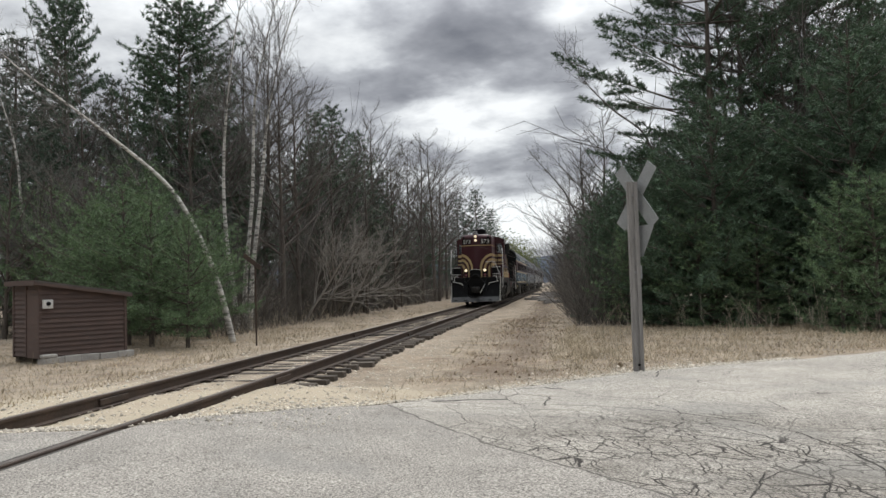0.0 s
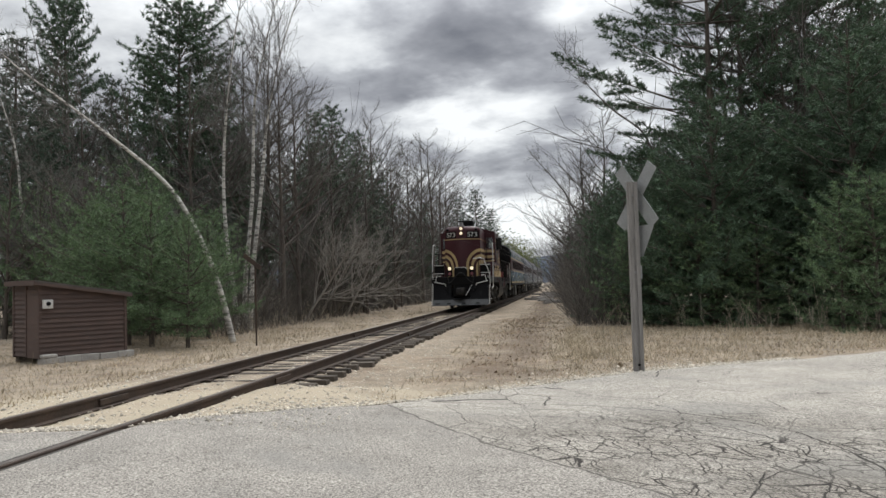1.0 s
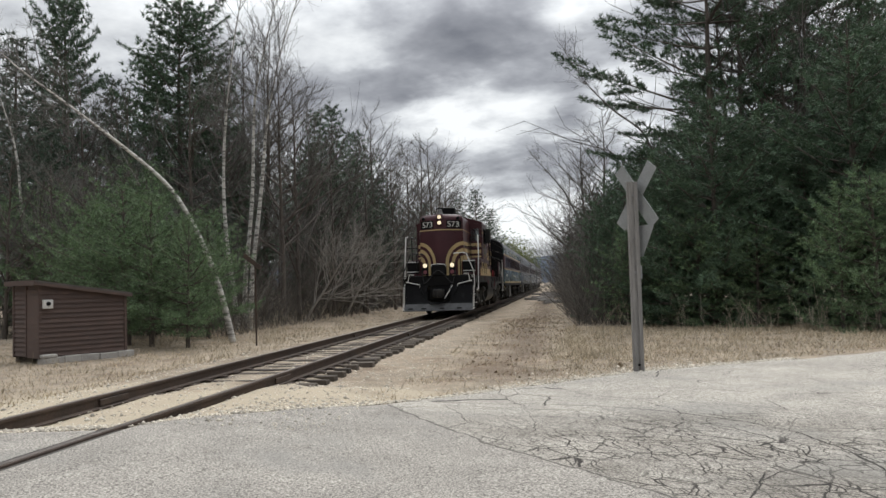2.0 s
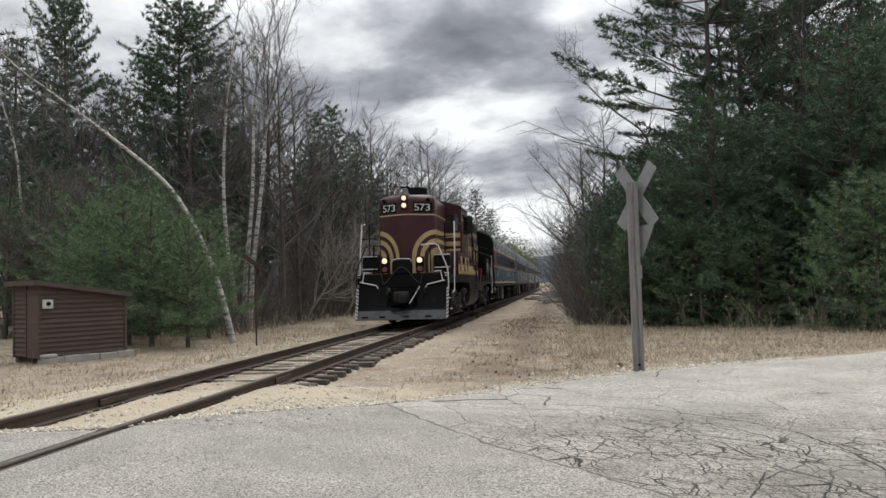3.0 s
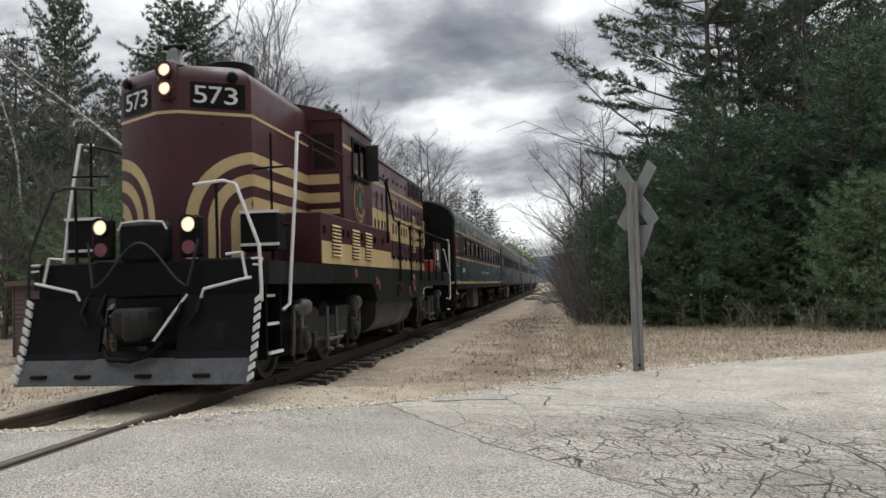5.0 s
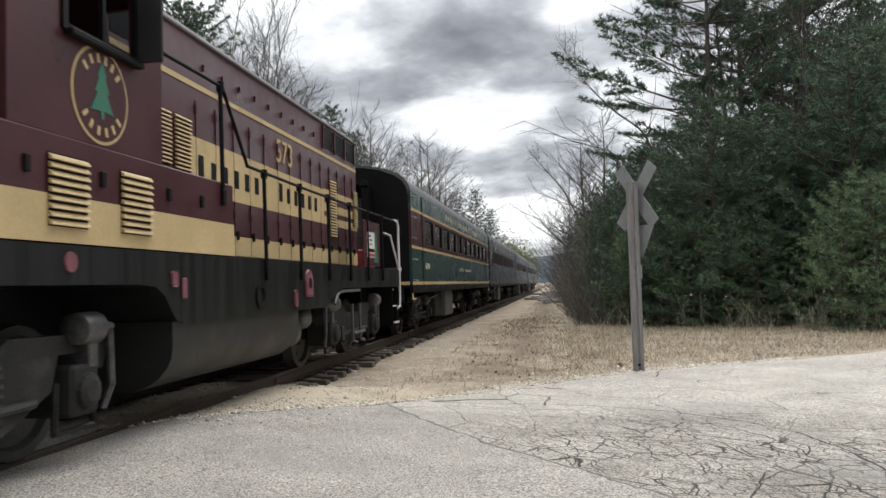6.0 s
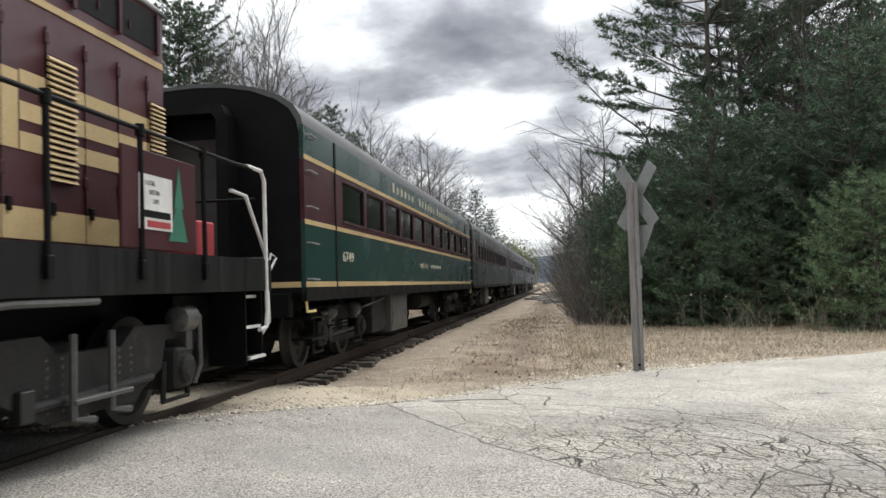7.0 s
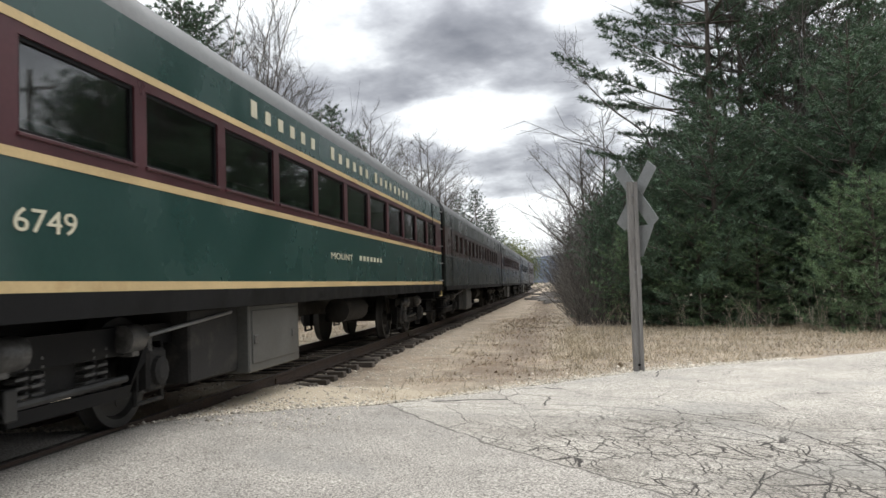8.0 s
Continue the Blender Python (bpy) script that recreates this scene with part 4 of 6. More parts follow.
        part("brake_pipe", tube(bmesh.new(), [(s * 1.47, 10.25, 0.98), (s * 1.47, 10.36, 1.10), (s * 1.47, 10.55, 1.165), (s * 1.47, 10.8, 1.18), (s * 1.47, 11.75, 1.18)], 0.03, 8), M_CASE, L, "pale worn pipe", smooth=True)
        part("filler_cap", lathe(bmesh.new(), (s * 1.49, 7.12, 1.16), (s, 0, 0), [(0, 0.15), (0.03, 0.15), (0.03, 0.10), (-0.02, 0.09)], 20), M_BLACK, L, smooth=True)
        part("sight_gauge", bm_box(*sorted((s * 1.5, s * 1.52)), 8.28, 8.37, 1.00, 1.22, 0.03), M_PINK, L)
        part("fuel_tag", bm_box(*sorted((s * 1.5, s * 1.515)), 5.0, 5.12, 1.28, 1.42, 0.02), M_PINK, L)
        part("fuel_tag", bm_box(*sorted((s * 1.5, s * 1.515)), 5.2, 5.30, 1.17, 1.36, 0.01), M_PINK, L)
        part("builder_plate", lathe(bmesh.new(), (s * 1.5, 3.55, 1.46), (s, 0, 0), [(0, 0.075), (0.015, 0.07)], 20), M_PINK, L)
    # rear end: platform, panel, diaphragm box
    part("rear_panel", bm_box(1.47, 1.50, 12.05, 13.34, 1.60, 2.42, 0.006), M_MAROON, L, "maroon panel with white safety sign")
    part("sign_plate", bm_box(1.500, 1.508, 12.30, 12.86, 1.76, 2.22), M_WHITE, L, "white safety sign")
    pine = [(12.99, 2.36), (13.08, 1.98), (13.04, 1.98), (13.15, 1.68), (12.80, 1.68), (12.93, 1.98), (12.90, 1.98)]
    part("sign_pine", prism(bmesh.new(), pine, 1.500, 1.506, "x"), M_PINE, L)
    for k, w in enumerate(("LOOK", "LISTEN", "LIVE")):
        m = Matrix(((0, 0, 1, 1.508), (1, 0, 0, 12.40 + 0.06 * k), (0, 1, 0, 2.13 - 0.075 * k), (0, 0, 0, 1)))
        part("sign_word", text_mesh(bmesh.new(), w, 0.04, m, 0.003), M_TANK, L)
    part("sign_bar", bm_box(1.508, 1.512, 12.36, 12.82, 1.86, 1.92), M_BLACK, L)
    part("sign_bar", bm_box(1.508, 1.512, 12.42, 12.82, 1.78, 1.835), M_RED, L)
    part("equipment_box", bm_box(0.55, 1.05, 14.32, 14.75, 1.585, 2.0, 0.02), M_RED, L, "red tool box on the rear platform")
    part("draught_gear", bm_box(-0.95, 0.95, 14.0, 15.25, 0.34, 1.22, 0.03), M_BLACK, L)
    part("end_sill", bm_box(-1.45, 1.45, 15.28, 15.36, 0.9, 1.62, 0.02), M_BLACK, L)
    # handrails: dark along the side, white at the corners
    for s in (-1, 1):
        top = [(s * 1.5, 4.9, 3.33), (s * 1.5, 6.16, 3.33), (s * 1.5, 6.80, 2.60), (s * 1.5, 9.0, 2.58), (s * 1.5, 14.3, 2.58), (s * 1.5, 14.9, 2.60)]
        part("handrail", tube(bmesh.new(), top, 0.02, 8), M_BLACK, L)
        part("handrail", tube(bmesh.new(), [(s * 1.52, 0.55, 3.30), (s * 1.5, 2.92, 3.34)], 0.018, 8), M_BLACK, L)
        for y, zt in ((6.11, 3.33), (7.30, 2.59), (8.58, 2.58), (9.89, 2.58), (11.11, 2.58), (12.33, 2.58), (13.5, 2.58)):
            bm = tube(bmesh.new(), [(s * 1.515, y, 1.34 if y > 6.5 else 2.1), (s * 1.5, y, zt)], 0.024, 8)
            lathe(bm, (s * 1.5, y, zt - 0.06), (0, 0, 1), [(0, 0.04), (0.10, 0.04)], 10)
            box(bm, *sorted((s * 1.5, s * 1.54)), y - 0.035, y + 0.035, (1.34 if y > 6.5 else 2.1), (1.5 if y > 6.5 else 2.26), 0.006)
            part("stanchion", bm, M_BLACK, L)
        # front corner
        part("grab_rail", tube(bmesh.new(), [(s * 1.50, 0.75, 3.31), (s * 1.54, 0.50, 3.28), (s * 1.56, 0.30, 2.4), (s * 1.55, 0.10, 1.35), (s * 1.55, 0.05, 1.05), (s * 1.50, -0.05, 0.98)], 0.022, 10), M_WHITE, L, "white grab rail", smooth=True)
        part("grab_rail", tube(bmesh.new(), [(s * 0.62, -0.60, 2.50), (s * 1.00, -0.62, 2.53), (s * 1.16, -0.64, 2.48), (s * 1.45, -0.68, 1.75), (s * 1.47, -0.68, 1.3), (s * 1.46, -0.66, 1.1)], 0.02, 10), M_WHITE if s > 0 else M_TANK, L, smooth=True)
        part("front_stanchion", tube(bmesh.new(), [(s * 0.90, -0.58, 1.6), (s * 0.90, -0.60, 2.52)], 0.02, 8), M_BLACK, L)
        for zz in (2.05, 2.8):
            part("front_rail", tube(bmesh.new(), [(s * 1.50, 0.25, zz), (s * 1.0, 0.32, zz)], 0.016, 8), M_BLACK, L)
        part("front_stanchion", tube(bmesh.new(), [(s * 1.25, 0.3, 1.6), (s * 1.25, 0.3, 3.25)], 0.018, 8), M_BLACK, L)
        sb = part("step_box", bm_box(*sorted((s * 0.93, s * 1.42)), 0.02, 0.36, 1.72, 2.20, 0.02), M_BLACK, L)
        part("step_edge", bm_box(*sorted((s * 0.94, s * 1.44)), -0.01, 0.03, 2.19, 2.225), M_WHITE, sb)
        part("step_edge", bm_box(*sorted((s * 0.94, s * 1.44)), -0.01, 0.03, 1.78, 1.815), M_WHITE, sb)
        # uncoupling levers and corner brackets
        part("uncoupling_lever", tube(bmesh.new(), [(s * 1.36, -0.70, 1.38), (s * 1.25, -0.74, 1.36), (s * 0.80, -0.76, 1.26), (s * 0.76, -0.74, 1.16)], 0.018, 8), M_WHITE, L, smooth=True)
        part("step_rail", tube(bmesh.new(), [(s * 1.02, -0.62, 1.66), (s * 1.22, -0.64, 1.68), (s * 1.28, -0.66, 1.38)], 0.018, 8), M_WHITE, L)
        part("step_rail", tube(bmesh.new(), [(s * 1.34, -0.64, 1.60), (s * 1.48, -0.66, 1.60), (s * 1.46, -0.66, 1.52), (s * 1.36, -0.64, 1.53)], 0.014, 8), M_WHITE, L)
        # steps at both ends
        for ye, d in ((-0.42, 1), (15.12, -1)):
            for k, z in enumerate((0.46, 0.80, 1.14)):
                tr = part("step", bm_box(*sorted((s * (1.06 - 0.05 * k), s * (1.46 - 0.05 * k))), ye - 0.02, ye + d * 0.46, z, z + 0.03, 0.005) if d > 0 else
                          bm_box(*sorted((s * (1.06 - 0.05 * k), s * (1.46 - 0.05 * k))), ye - 0.44, ye + 0.04, z, z + 0.03, 0.005), M_BLACK, L)
                part("tread_edge", bm_box(*sorted((s * (1.44 - 0.05 * k), s * (1.475 - 0.05 * k))), *sorted((ye - d * 0.02, ye + d * 0.44)), z, z + 0.034), M_WHITE, tr)
            for yy in (ye - 0.02 * d, ye + 0.46 * d):
                part("step_side", bm_box(*sorted((s * 1.0, s * 1.44)), yy - 0.012, yy + 0.012, 0.40, 1.35, 0.005), M_BLACK, L)
        # rear corner
        part("grab_rail", tube(bmesh.new(), [(s * 1.5, 14.6, 2.60), (s * 1.5, 15.02, 2.60), (s * 1.5, 15.12, 2.5), (s * 1.5, 15.14, 1.0), (s * 1.5, 15.10, 0.80), (s * 1.5, 14.9, 0.78)], 0.024, 10), M_WHITE, L, smooth=True)
        part("grab_rail", tube(bmesh.new(), [(s * 1.30, 14.62, 2.34), (s * 1.38, 14.85, 2.30), (s * 1.46, 15.25, 1.62), (s * 1.46, 15.3, 0.85), (s * 1.40, 15.22, 0.72)], 0.022, 10), M_WHITE, L, smooth=True)
        part("end_rail", tube(bmesh.new(), [(s * 1.35, 15.2, 2.3), (s * 0.4, 15.2, 2.3)], 0.018, 8), M_BLACK, L)
        part("end_post", tube(bmesh.new(), [(s * 0.7, 15.2, 1.6), (s * 0.7, 15.2, 2.3)], 0.018, 8), M_BLACK, L)
        part("loop_handle", tube(bmesh.new(), [(s * 1.42, 15.42, 1.42), (s * 1.45, 15.62, 1.62), (s * 1.45, 15.44, 1.66), (s * 1.42, 15.40, 1.5)], 0.014, 8), M_WHITE, L)
    # pilot: end sill, plough, coupler, ditch lights, hoses
    part("pilot_beam", bm_box(-1.40, 1.40, -0.60, -0.45, 1.18, 1.62, 0.02), M_BLACK, L)
    cross = [(-0.66, 1.20), (-0.74, 0.85), (-0.82, 0.55), (-0.98, 0.20), (-0.93, 0.18), (-0.77, 0.52), (-0.69, 0.85), (-0.60, 1.20)]
    low = [(-0.815, 0.56), (-0.98, 0.20), (-0.93, 0.18), (-0.765, 0.56)]
    plough = bmesh.new()
    for s in (-1, 1):
        prism(plough, cross, *sorted((s * 0.48, s * 1.45)), "x")
    prism(plough, low, -0.48, 0.48, "x")
    pl = part("snow_plough", plough, M_PLOW, L, "black steel snow plough with scuffed lower edge")
    part("wear_strip", prism(bmesh.new(), [(-0.842, 0.50), (-0.990, 0.195), (-0.980, 0.185), (-0.832, 0.50)], -1.44, 1.44, "x"), M_WEAR, pl, "dusty grey wear strip")
    for x in (-1.15, -0.6, 0.15, 0.85):
        part("slot", bm_box(x - 0.1, x + 0.1, -0.985, -0.93, 0.27, 0.31, 0.01), M_BLACK, pl)
    for s in (-1, 1):
        for k in range(9):
            z = 0.24 + k * 0.108
            y = np.interp(z, [0.2, 0.55, 0.85, 1.2], [-0.985, -0.83, -0.745, -0.665])
            bm = bmesh.new()
            prism(bm, [(s * 1.40, z - 0.03), (s * 1.465, z + 0.02), (s * 1.465, z + 0.085), (s * 1.40, z + 0.035)], y - 0.03, y + 0.02, "y")
            part("hazard_stripe", bm, M_WHITE, pl)
    cp = part("coupler", bm_box(-0.22, 0.22, -1.02, -0.40, 0.72, 1.06, 0.05), M_GRIME, L, smooth=True)
    part("knuckle", lathe(bmesh.new(), (0.08, -1.04, 0.70), (0, 0, 1), [(0, 0.10), (0.05, 0.12), (0.30, 0.12), (0.34, 0.10)], 14), M_GRIME, cp, smooth=True)
    part("coupler_pocket", bm_box(-0.42, 0.42, -0.58, -0.45, 0.60, 1.2, 0.03), M_BLACK, L)
    part("cut_lever", tube(bmesh.new(), [(0.55, -0.66, 1.20), (0.40, -0.82, 0.92), (0.26, -0.92, 0.68)], 0.016, 8), M_WHITE, L)
    mu = part("cable_box", bm_box(-0.32, 0.32, -0.66, -0.50, 1.60, 2.08, 0.05), M_BLACK, L, smooth=True)
    part("box_trim", tube(bmesh.new(), [(-0.31, -0.67, 1.98), (-0.26, -0.67, 2.07), (0, -0.67, 2.09), (0.26, -0.67, 2.07), (0.31, -0.67, 1.98)], 0.012, 6), M_WHITE, mu)
    for s in (-1, 1):
        dl = part("ditch_light", bm_box(s * 0.56 - 0.13, s * 0.56 + 0.13, -0.62, -0.48, 1.64, 2.14, 0.03), M_BLACK, L)
        part("ditch_lamp", lathe(bmesh.new(), (s * 0.56, -0.56, 2.03), (0, -1, 0), [(0, 0.11), (0.10, 0.115), (0.10, 0.092), (0.05, 0.092)], 22), M_BLACK, dl, smooth=True)
        part("lens", lathe(bmesh.new(), (s * 0.56, -0.625, 2.03), (0, -1, 0), [(0, 0.088), (0.012, 0.075), (0.02, 0.03)], 22), M_LAMP, dl, "lit ditch lamp", smooth=True)
        part("reflector", lathe(bmesh.new(), (s * 0.56, -0.615, 1.76), (0, -1, 0), [(0, 0.085), (0.02, 0.08)], 20), M_PINK, dl)
    hose = [(x, -0.74, 1.56 + 0.26 * math.cos(x * 5.0)) for x in np.linspace(-0.66, 0.66, 41)]
    part("cable", tube(bmesh.new(), [(-0.70, -0.66, 1.85)] + hose[2:-2] + [(0.70, -0.66, 1.85)], 0.016, 6), M_TANK, L, smooth=True)
    for s in (-1, 1):
        for x in (0.5, 0.72):
            part("air_hose", tube(bmesh.new(), [(s * x, -0.62, 1.22), (s * x, -0.78, 1.0), (s * (x - 0.1), -0.80, 0.85)], 0.025, 8), M_BLACK, L)
    part("air_hose", tube(bmesh.new(), [(-0.5, -0.7, 0.62), (-0.3, -0.92, 0.48), (0.0, -0.98, 0.46), (0.2, -0.94, 0.52), (0.35, -0.9, 0.66)], 0.03, 8), M_BLACK, L, smooth=True)
    TRAIN.append((L, 0.0))
    return L


# ---------------------------------------------------------------- coaches
ROOF_ARC = [(1.53, 3.42), (1.50, 3.56), (1.40, 3.72), (1.20, 3.86), (0.85, 3.99), (0.45, 4.06), (0.0, 4.08)]


def arc_both():
    return ROOF_ARC + [(-x, z) for x, z in ROOF_ARC[-2::-1]]


def build_coach(y0, length, paint, band, label, windows=(), trim=True, full=True):
    C = thing("passenger_coach", label, "railway coach", group="coaches of the train")
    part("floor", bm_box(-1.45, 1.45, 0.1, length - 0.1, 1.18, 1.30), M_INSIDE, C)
    for s in (-1, 1):
        X = sorted((s * 1.47, s * 1.53))
        part("lower_side", bm_box(*X, 0, length, 1.18, 2.13), paint, C)
        part("letterboard", bm_box(*X, 0, length, 2.98, 3.44), paint, C)
        bm = bmesh.new()
        box(bm, *X, 0, length, 2.13, 2.27)
        box(bm, *X, 0, length, 2.90, 2.98)
        edges = [0.0] + [v for w in windows for v in w] + [length]
        for a, b in zip(edges[::2], edges[1::2]):
            box(bm, *X, a, b, 2.27, 2.90)
        part("window_band", bm, band, C)
        for z0, z1 in ((1.25, 1.325), (2.10, 2.165), (2.98, 3.045)) if trim else ((2.10, 2.15), (2.98, 3.03)):
            part("stripe", bm_box(*sorted((s * 1.528, s * 1.536)), 0.0, length, z0, z1), M_CREAM if trim else M_ROOF, C)
        part("side_sill", bm_box(*sorted((s * 1.46, s * 1.538)), 0, length, 1.06, 1.247 if trim else 1.20), M_BLACK, C)
        for a, b in windows:
            w = part("window", bm_box(*sorted((s * 1.485, s * 1.491)), a, b, 2.27, 2.90), M_PANE, C)
            w.visible_shadow = False
            fr = bmesh.new()
            for c, d, e, f in ((a, a + 0.035, 2.27, 2.90), (b - 0.035, b, 2.27, 2.90), (a, b, 2.27, 2.30), (a, b, 2.87, 2.90)):
                box(fr, *sorted((s * 1.488, s * 1.512)), c, d, e, f)
            part("window_frame", fr, M_BLACK if trim else band, w)
            part("window_sill", bm_box(*sorted((s * 1.50, s * 1.548)), a - 0.02, b + 0.02, 2.245, 2.272, 0.004), band, w)
    # roof, ends, gangways
    top = arc_both()
    inner = [(x * 0.955, z - 0.05) for x, z in top]
    bm = bmesh.new()
    prism(bm, top + inner[::-1], 0, length, "y")
    part("roof", bm, M_ROOF, C, "grey arched roof", smooth=True)
    for k in range(int(length // 3.2)):
        y = 1.6 + k * 3.2
        part("roof_vent", bm_box(-0.22, 0.22, y, y + 0.5, 4.05, 4.17, 0.03), M_ROOF, C)
    for ye, d in ((0.0, 1), (length, -1)):
        out = [(-1.5, 1.18)] + [(x, z - 0.012) for x, z in top[::-1]] + [(1.5, 1.18)]
        wall = bmesh.new()
        prism(wall, out, *sorted((ye + d * 0.01, ye + d * 0.07)), "y")
        part("end_wall", wall, M_BLACK, C)
        if trim:
            for a, b in ((-1.46, -0.64), (0.64, 1.46)):
                part("end_stripe", bm_box(a, b, *sorted((ye + d * 0.012, ye - d * 0.004)), 1.25, 1.325), M_CREAM, C)
        # gangway bellows round the end door
        g = bmesh.new()
        box(g, -0.62, -0.46, *sorted((ye, ye - d * 0.38)), 1.2, 3.55)
        box(g, 0.46, 0.62, *sorted((ye, ye - d * 0.38)), 1.2, 3.55)
        arch = [(-0.62, 3.5), (-0.55, 3.68), (-0.3, 3.78), (0.3, 3.78), (0.55, 3.68), (0.62, 3.5), (0.46, 3.5), (0.4, 3.58), (-0.4, 3.58), (-0.46, 3.5)]
        prism(g, arch, *sorted((ye, ye - d * 0.38)), "y")
        part("gangway", g, M_BLACK, C, "black folded gangway")
        part("end_door", bm_box(-0.42, 0.42, *sorted((ye - d * 0.005, ye + d * 0.02)), 1.25, 3.3), M_INSIDE, C)
        part("coupler", bm_box(-0.15, 0.15, *sorted((ye + d * 0.3, ye - d * 0.42)), 0.75, 1.02, 0.04), M_GRIME, C)
        part("buffer_beam", bm_box(-1.3, 1.3, *sorted((ye, ye + d * 0.15)), 0.85, 1.18, 0.02), M_BLACK, C)
        for s in (-1, 1):
            # vestibule: door seam, rungs, stirrup, steps
            part("vestibule_seam", bm_box(*sorted((s * 1.53, s * 1.541)), *sorted((ye + d * 1.46, ye + d * 1.53)), 1.18, 3.44), M_BLACK, C)
            if full:
                for k in range(5):
                    z = 1.36 + k * 0.49
                    part("rung", tube(bmesh.new(), [(s * 1.53, ye + d * 0.08, z), (s * 1.59, ye + d * 0.09, z), (s * 1.59, ye + d * 0.43, z - 0.01), (s * 1.53, ye + d * 0.44, z - 0.01)], 0.012, 6), M_WORN, C)
                part("stirrup", tube(bmesh.new(), [(s * 1.5, ye + d * 0.06, 1.2), (s * 1.52, ye + d * 0.06, 0.92), (s * 1.52, ye + d * 0.42, 0.92)], 0.02, 6), M_YELLOW, C)
            for j, z in enumerate((0.5, 0.8)):
                part("step_tread", bm_box(*sorted((s * (1.12 - 0.1 * j), s * 1.42)), *sorted((ye + d * 0.55, ye + d * 1.4)), z, z + 0.03), M_BLACK, C)
    # interior: seats seen dimly through the panes
    if full:
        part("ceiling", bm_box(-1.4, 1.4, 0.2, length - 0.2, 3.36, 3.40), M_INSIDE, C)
        for a, b in windows:
            for s in (-1, 1):
                bm = box(bmesh.new(), *sorted((s * 0.45, s * 1.38)), a - 0.02, a + 0.12, 1.3, 2.36, 0.03)
                box(bm, *sorted((s * 0.45, s * 1.38)), a + 0.1, a + 0.55, 1.3, 1.72, 0.03)
                part("seat", bm, M_SEAT, C)
    # underframe
    part("centre_sill", bm_box(-0.3, 0.3, 0.3, length - 0.3, 0.75, 1.18), M_GRIME, C)
    part("equipment_case", bm_box(0.75, 1.42, 5.90, 7.62, 0.30, 1.06, 0.015), M_CASE, C, "grey underfloor equipment case")
    part("case_door", bm_box(1.42, 1.432, 5.98, 7.54, 0.40, 1.0, 0.004), M_CASE, C)
    for y in (6.02, 7.30):
        part("door_hinge", bm_box(1.432, 1.445, y, y + 0.12, 0.62, 0.72, 0.004), M_GEAR, C)
    part("battery_case", bm_box(0.70, 1.30, 4.70, 5.88, 0.34, 1.06, 0.02), M_GRIME, C)
    part("equipment_case", bm_box(-1.40, -0.8, 4.7, 8.4, 0.20, 1.06, 0.02), M_GRIME, C)
    part("equipment_case", bm_box(-1.40, -0.8, 8.9, 13.6, 0.24, 1.06, 0.02), M_GRIME, C)
    part("equipment_case", bm_box(-1.30, -0.95, 4.2, 4.66, 0.24, 1.06, 0.02), M_GRIME, C)
    part("brake_gear", bm_box(-0.7, 0.7, 4.5, 6.4, 0.26, 0.9, 0.04), M_GRIME, C)
    part("air_tank", lathe(bmesh.new(), (0.9, length * 0.56, 0.82), (0, 1, 0), [(0, 0.1), (0.06, 0.22), (1.5, 0.22), (1.56, 0.1)], 16), M_GRIME, C, smooth=True)
    part("pipe", tube(bmesh.new(), [(1.28, 3.95, 0.86), (1.34, 5.6, 1.0)], 0.018, 6), M_WORN, C)
    for yc in (3.05, length - 3.05):
        truck(C, yc, 1.22, heavy=False)
        for k in (-1, 1):
            wheelset(C, yc + k * 1.22)
    TRAIN.append((C, y0))
    return C


build_locomotive()
FIRST_WINDOWS = [(1.92 + k * 1.586, 1.92 + k * 1.586 + 1.40) for k in range(11)]
coach = build_coach(16.52, 20.1, M_GREEN, M_MAROON, "green and maroon passenger coach with cream stripes", windows=FIRST_WINDOWS)
for s in (-1, 1):
    def lettered(name, body, h, w, y, z):
        m = Matrix(((0, 0, s, s * 1.531), (s, 0, 0, y if s > 0 else y + w), (0, 1, 0, z), (0, 0, 0, 1)))
        part(name, text_mesh(bmesh.new(), body, h, m, 0.006, w), M_LETTER, coach)
    lettered("car_number", "6749", 0.155, 0.66, 1.86, 1.64)
    lettered("car_name", "MOUNT", 0.10, 1.25, 8.85, 1.66)
    for k in range(7):
        part("name_bar", bm_box(*sorted((s * 1.53, s * 1.536)), 10.55 + k * 0.26, 10.70 + k * 0.26, 1.68, 1.76), M_LETTER, coach)
    for y0, nn in ((5.80, 6), (8.95, 6), (11.85, 8)):
        for k in range(nn):
            y, h = y0 + k * 0.435, (0.19 if k == 0 else 0.15)
            bm = bmesh.new()
            X = sorted((s * 1.53, s * 1.537))
            box(bm, *X, y, y + 0.17, 3.17, 3.17 + h)
            part("name_bar", bm, M_LETTER, coach)
build_coach(37.5, 22.9, M_COACH2, M_COACH3, "dark olive and maroon passenger coach with narrow windows", windows=[(2.2 + k * 1.32, 3.1 + k * 1.32) for k in range(14)], trim=False, full=False)
build_coach(61.2, 22.4, M_COACH2, M_COACH3, "dark olive passenger coach with narrow windows", windows=[(2.2 + k * 1.3, 3.1 + k * 1.3) for k in range(14)], trim=False, full=False)
build_coach(84.4, 18.6, M_COACH2, M_COACH2, "dull green passenger coach near the end", windows=[(2.2 + k * 1.3, 3.1 + k * 1.3) for k in range(11)], trim=False, full=False)
build_coach(103.8, 16.2, M_COACH3, M_COACH3, "brown-red passenger coach at the tail", windows=[(2.2 + k * 1.3, 3.1 + k * 1.3) for k in range(9)], trim=False, full=False)
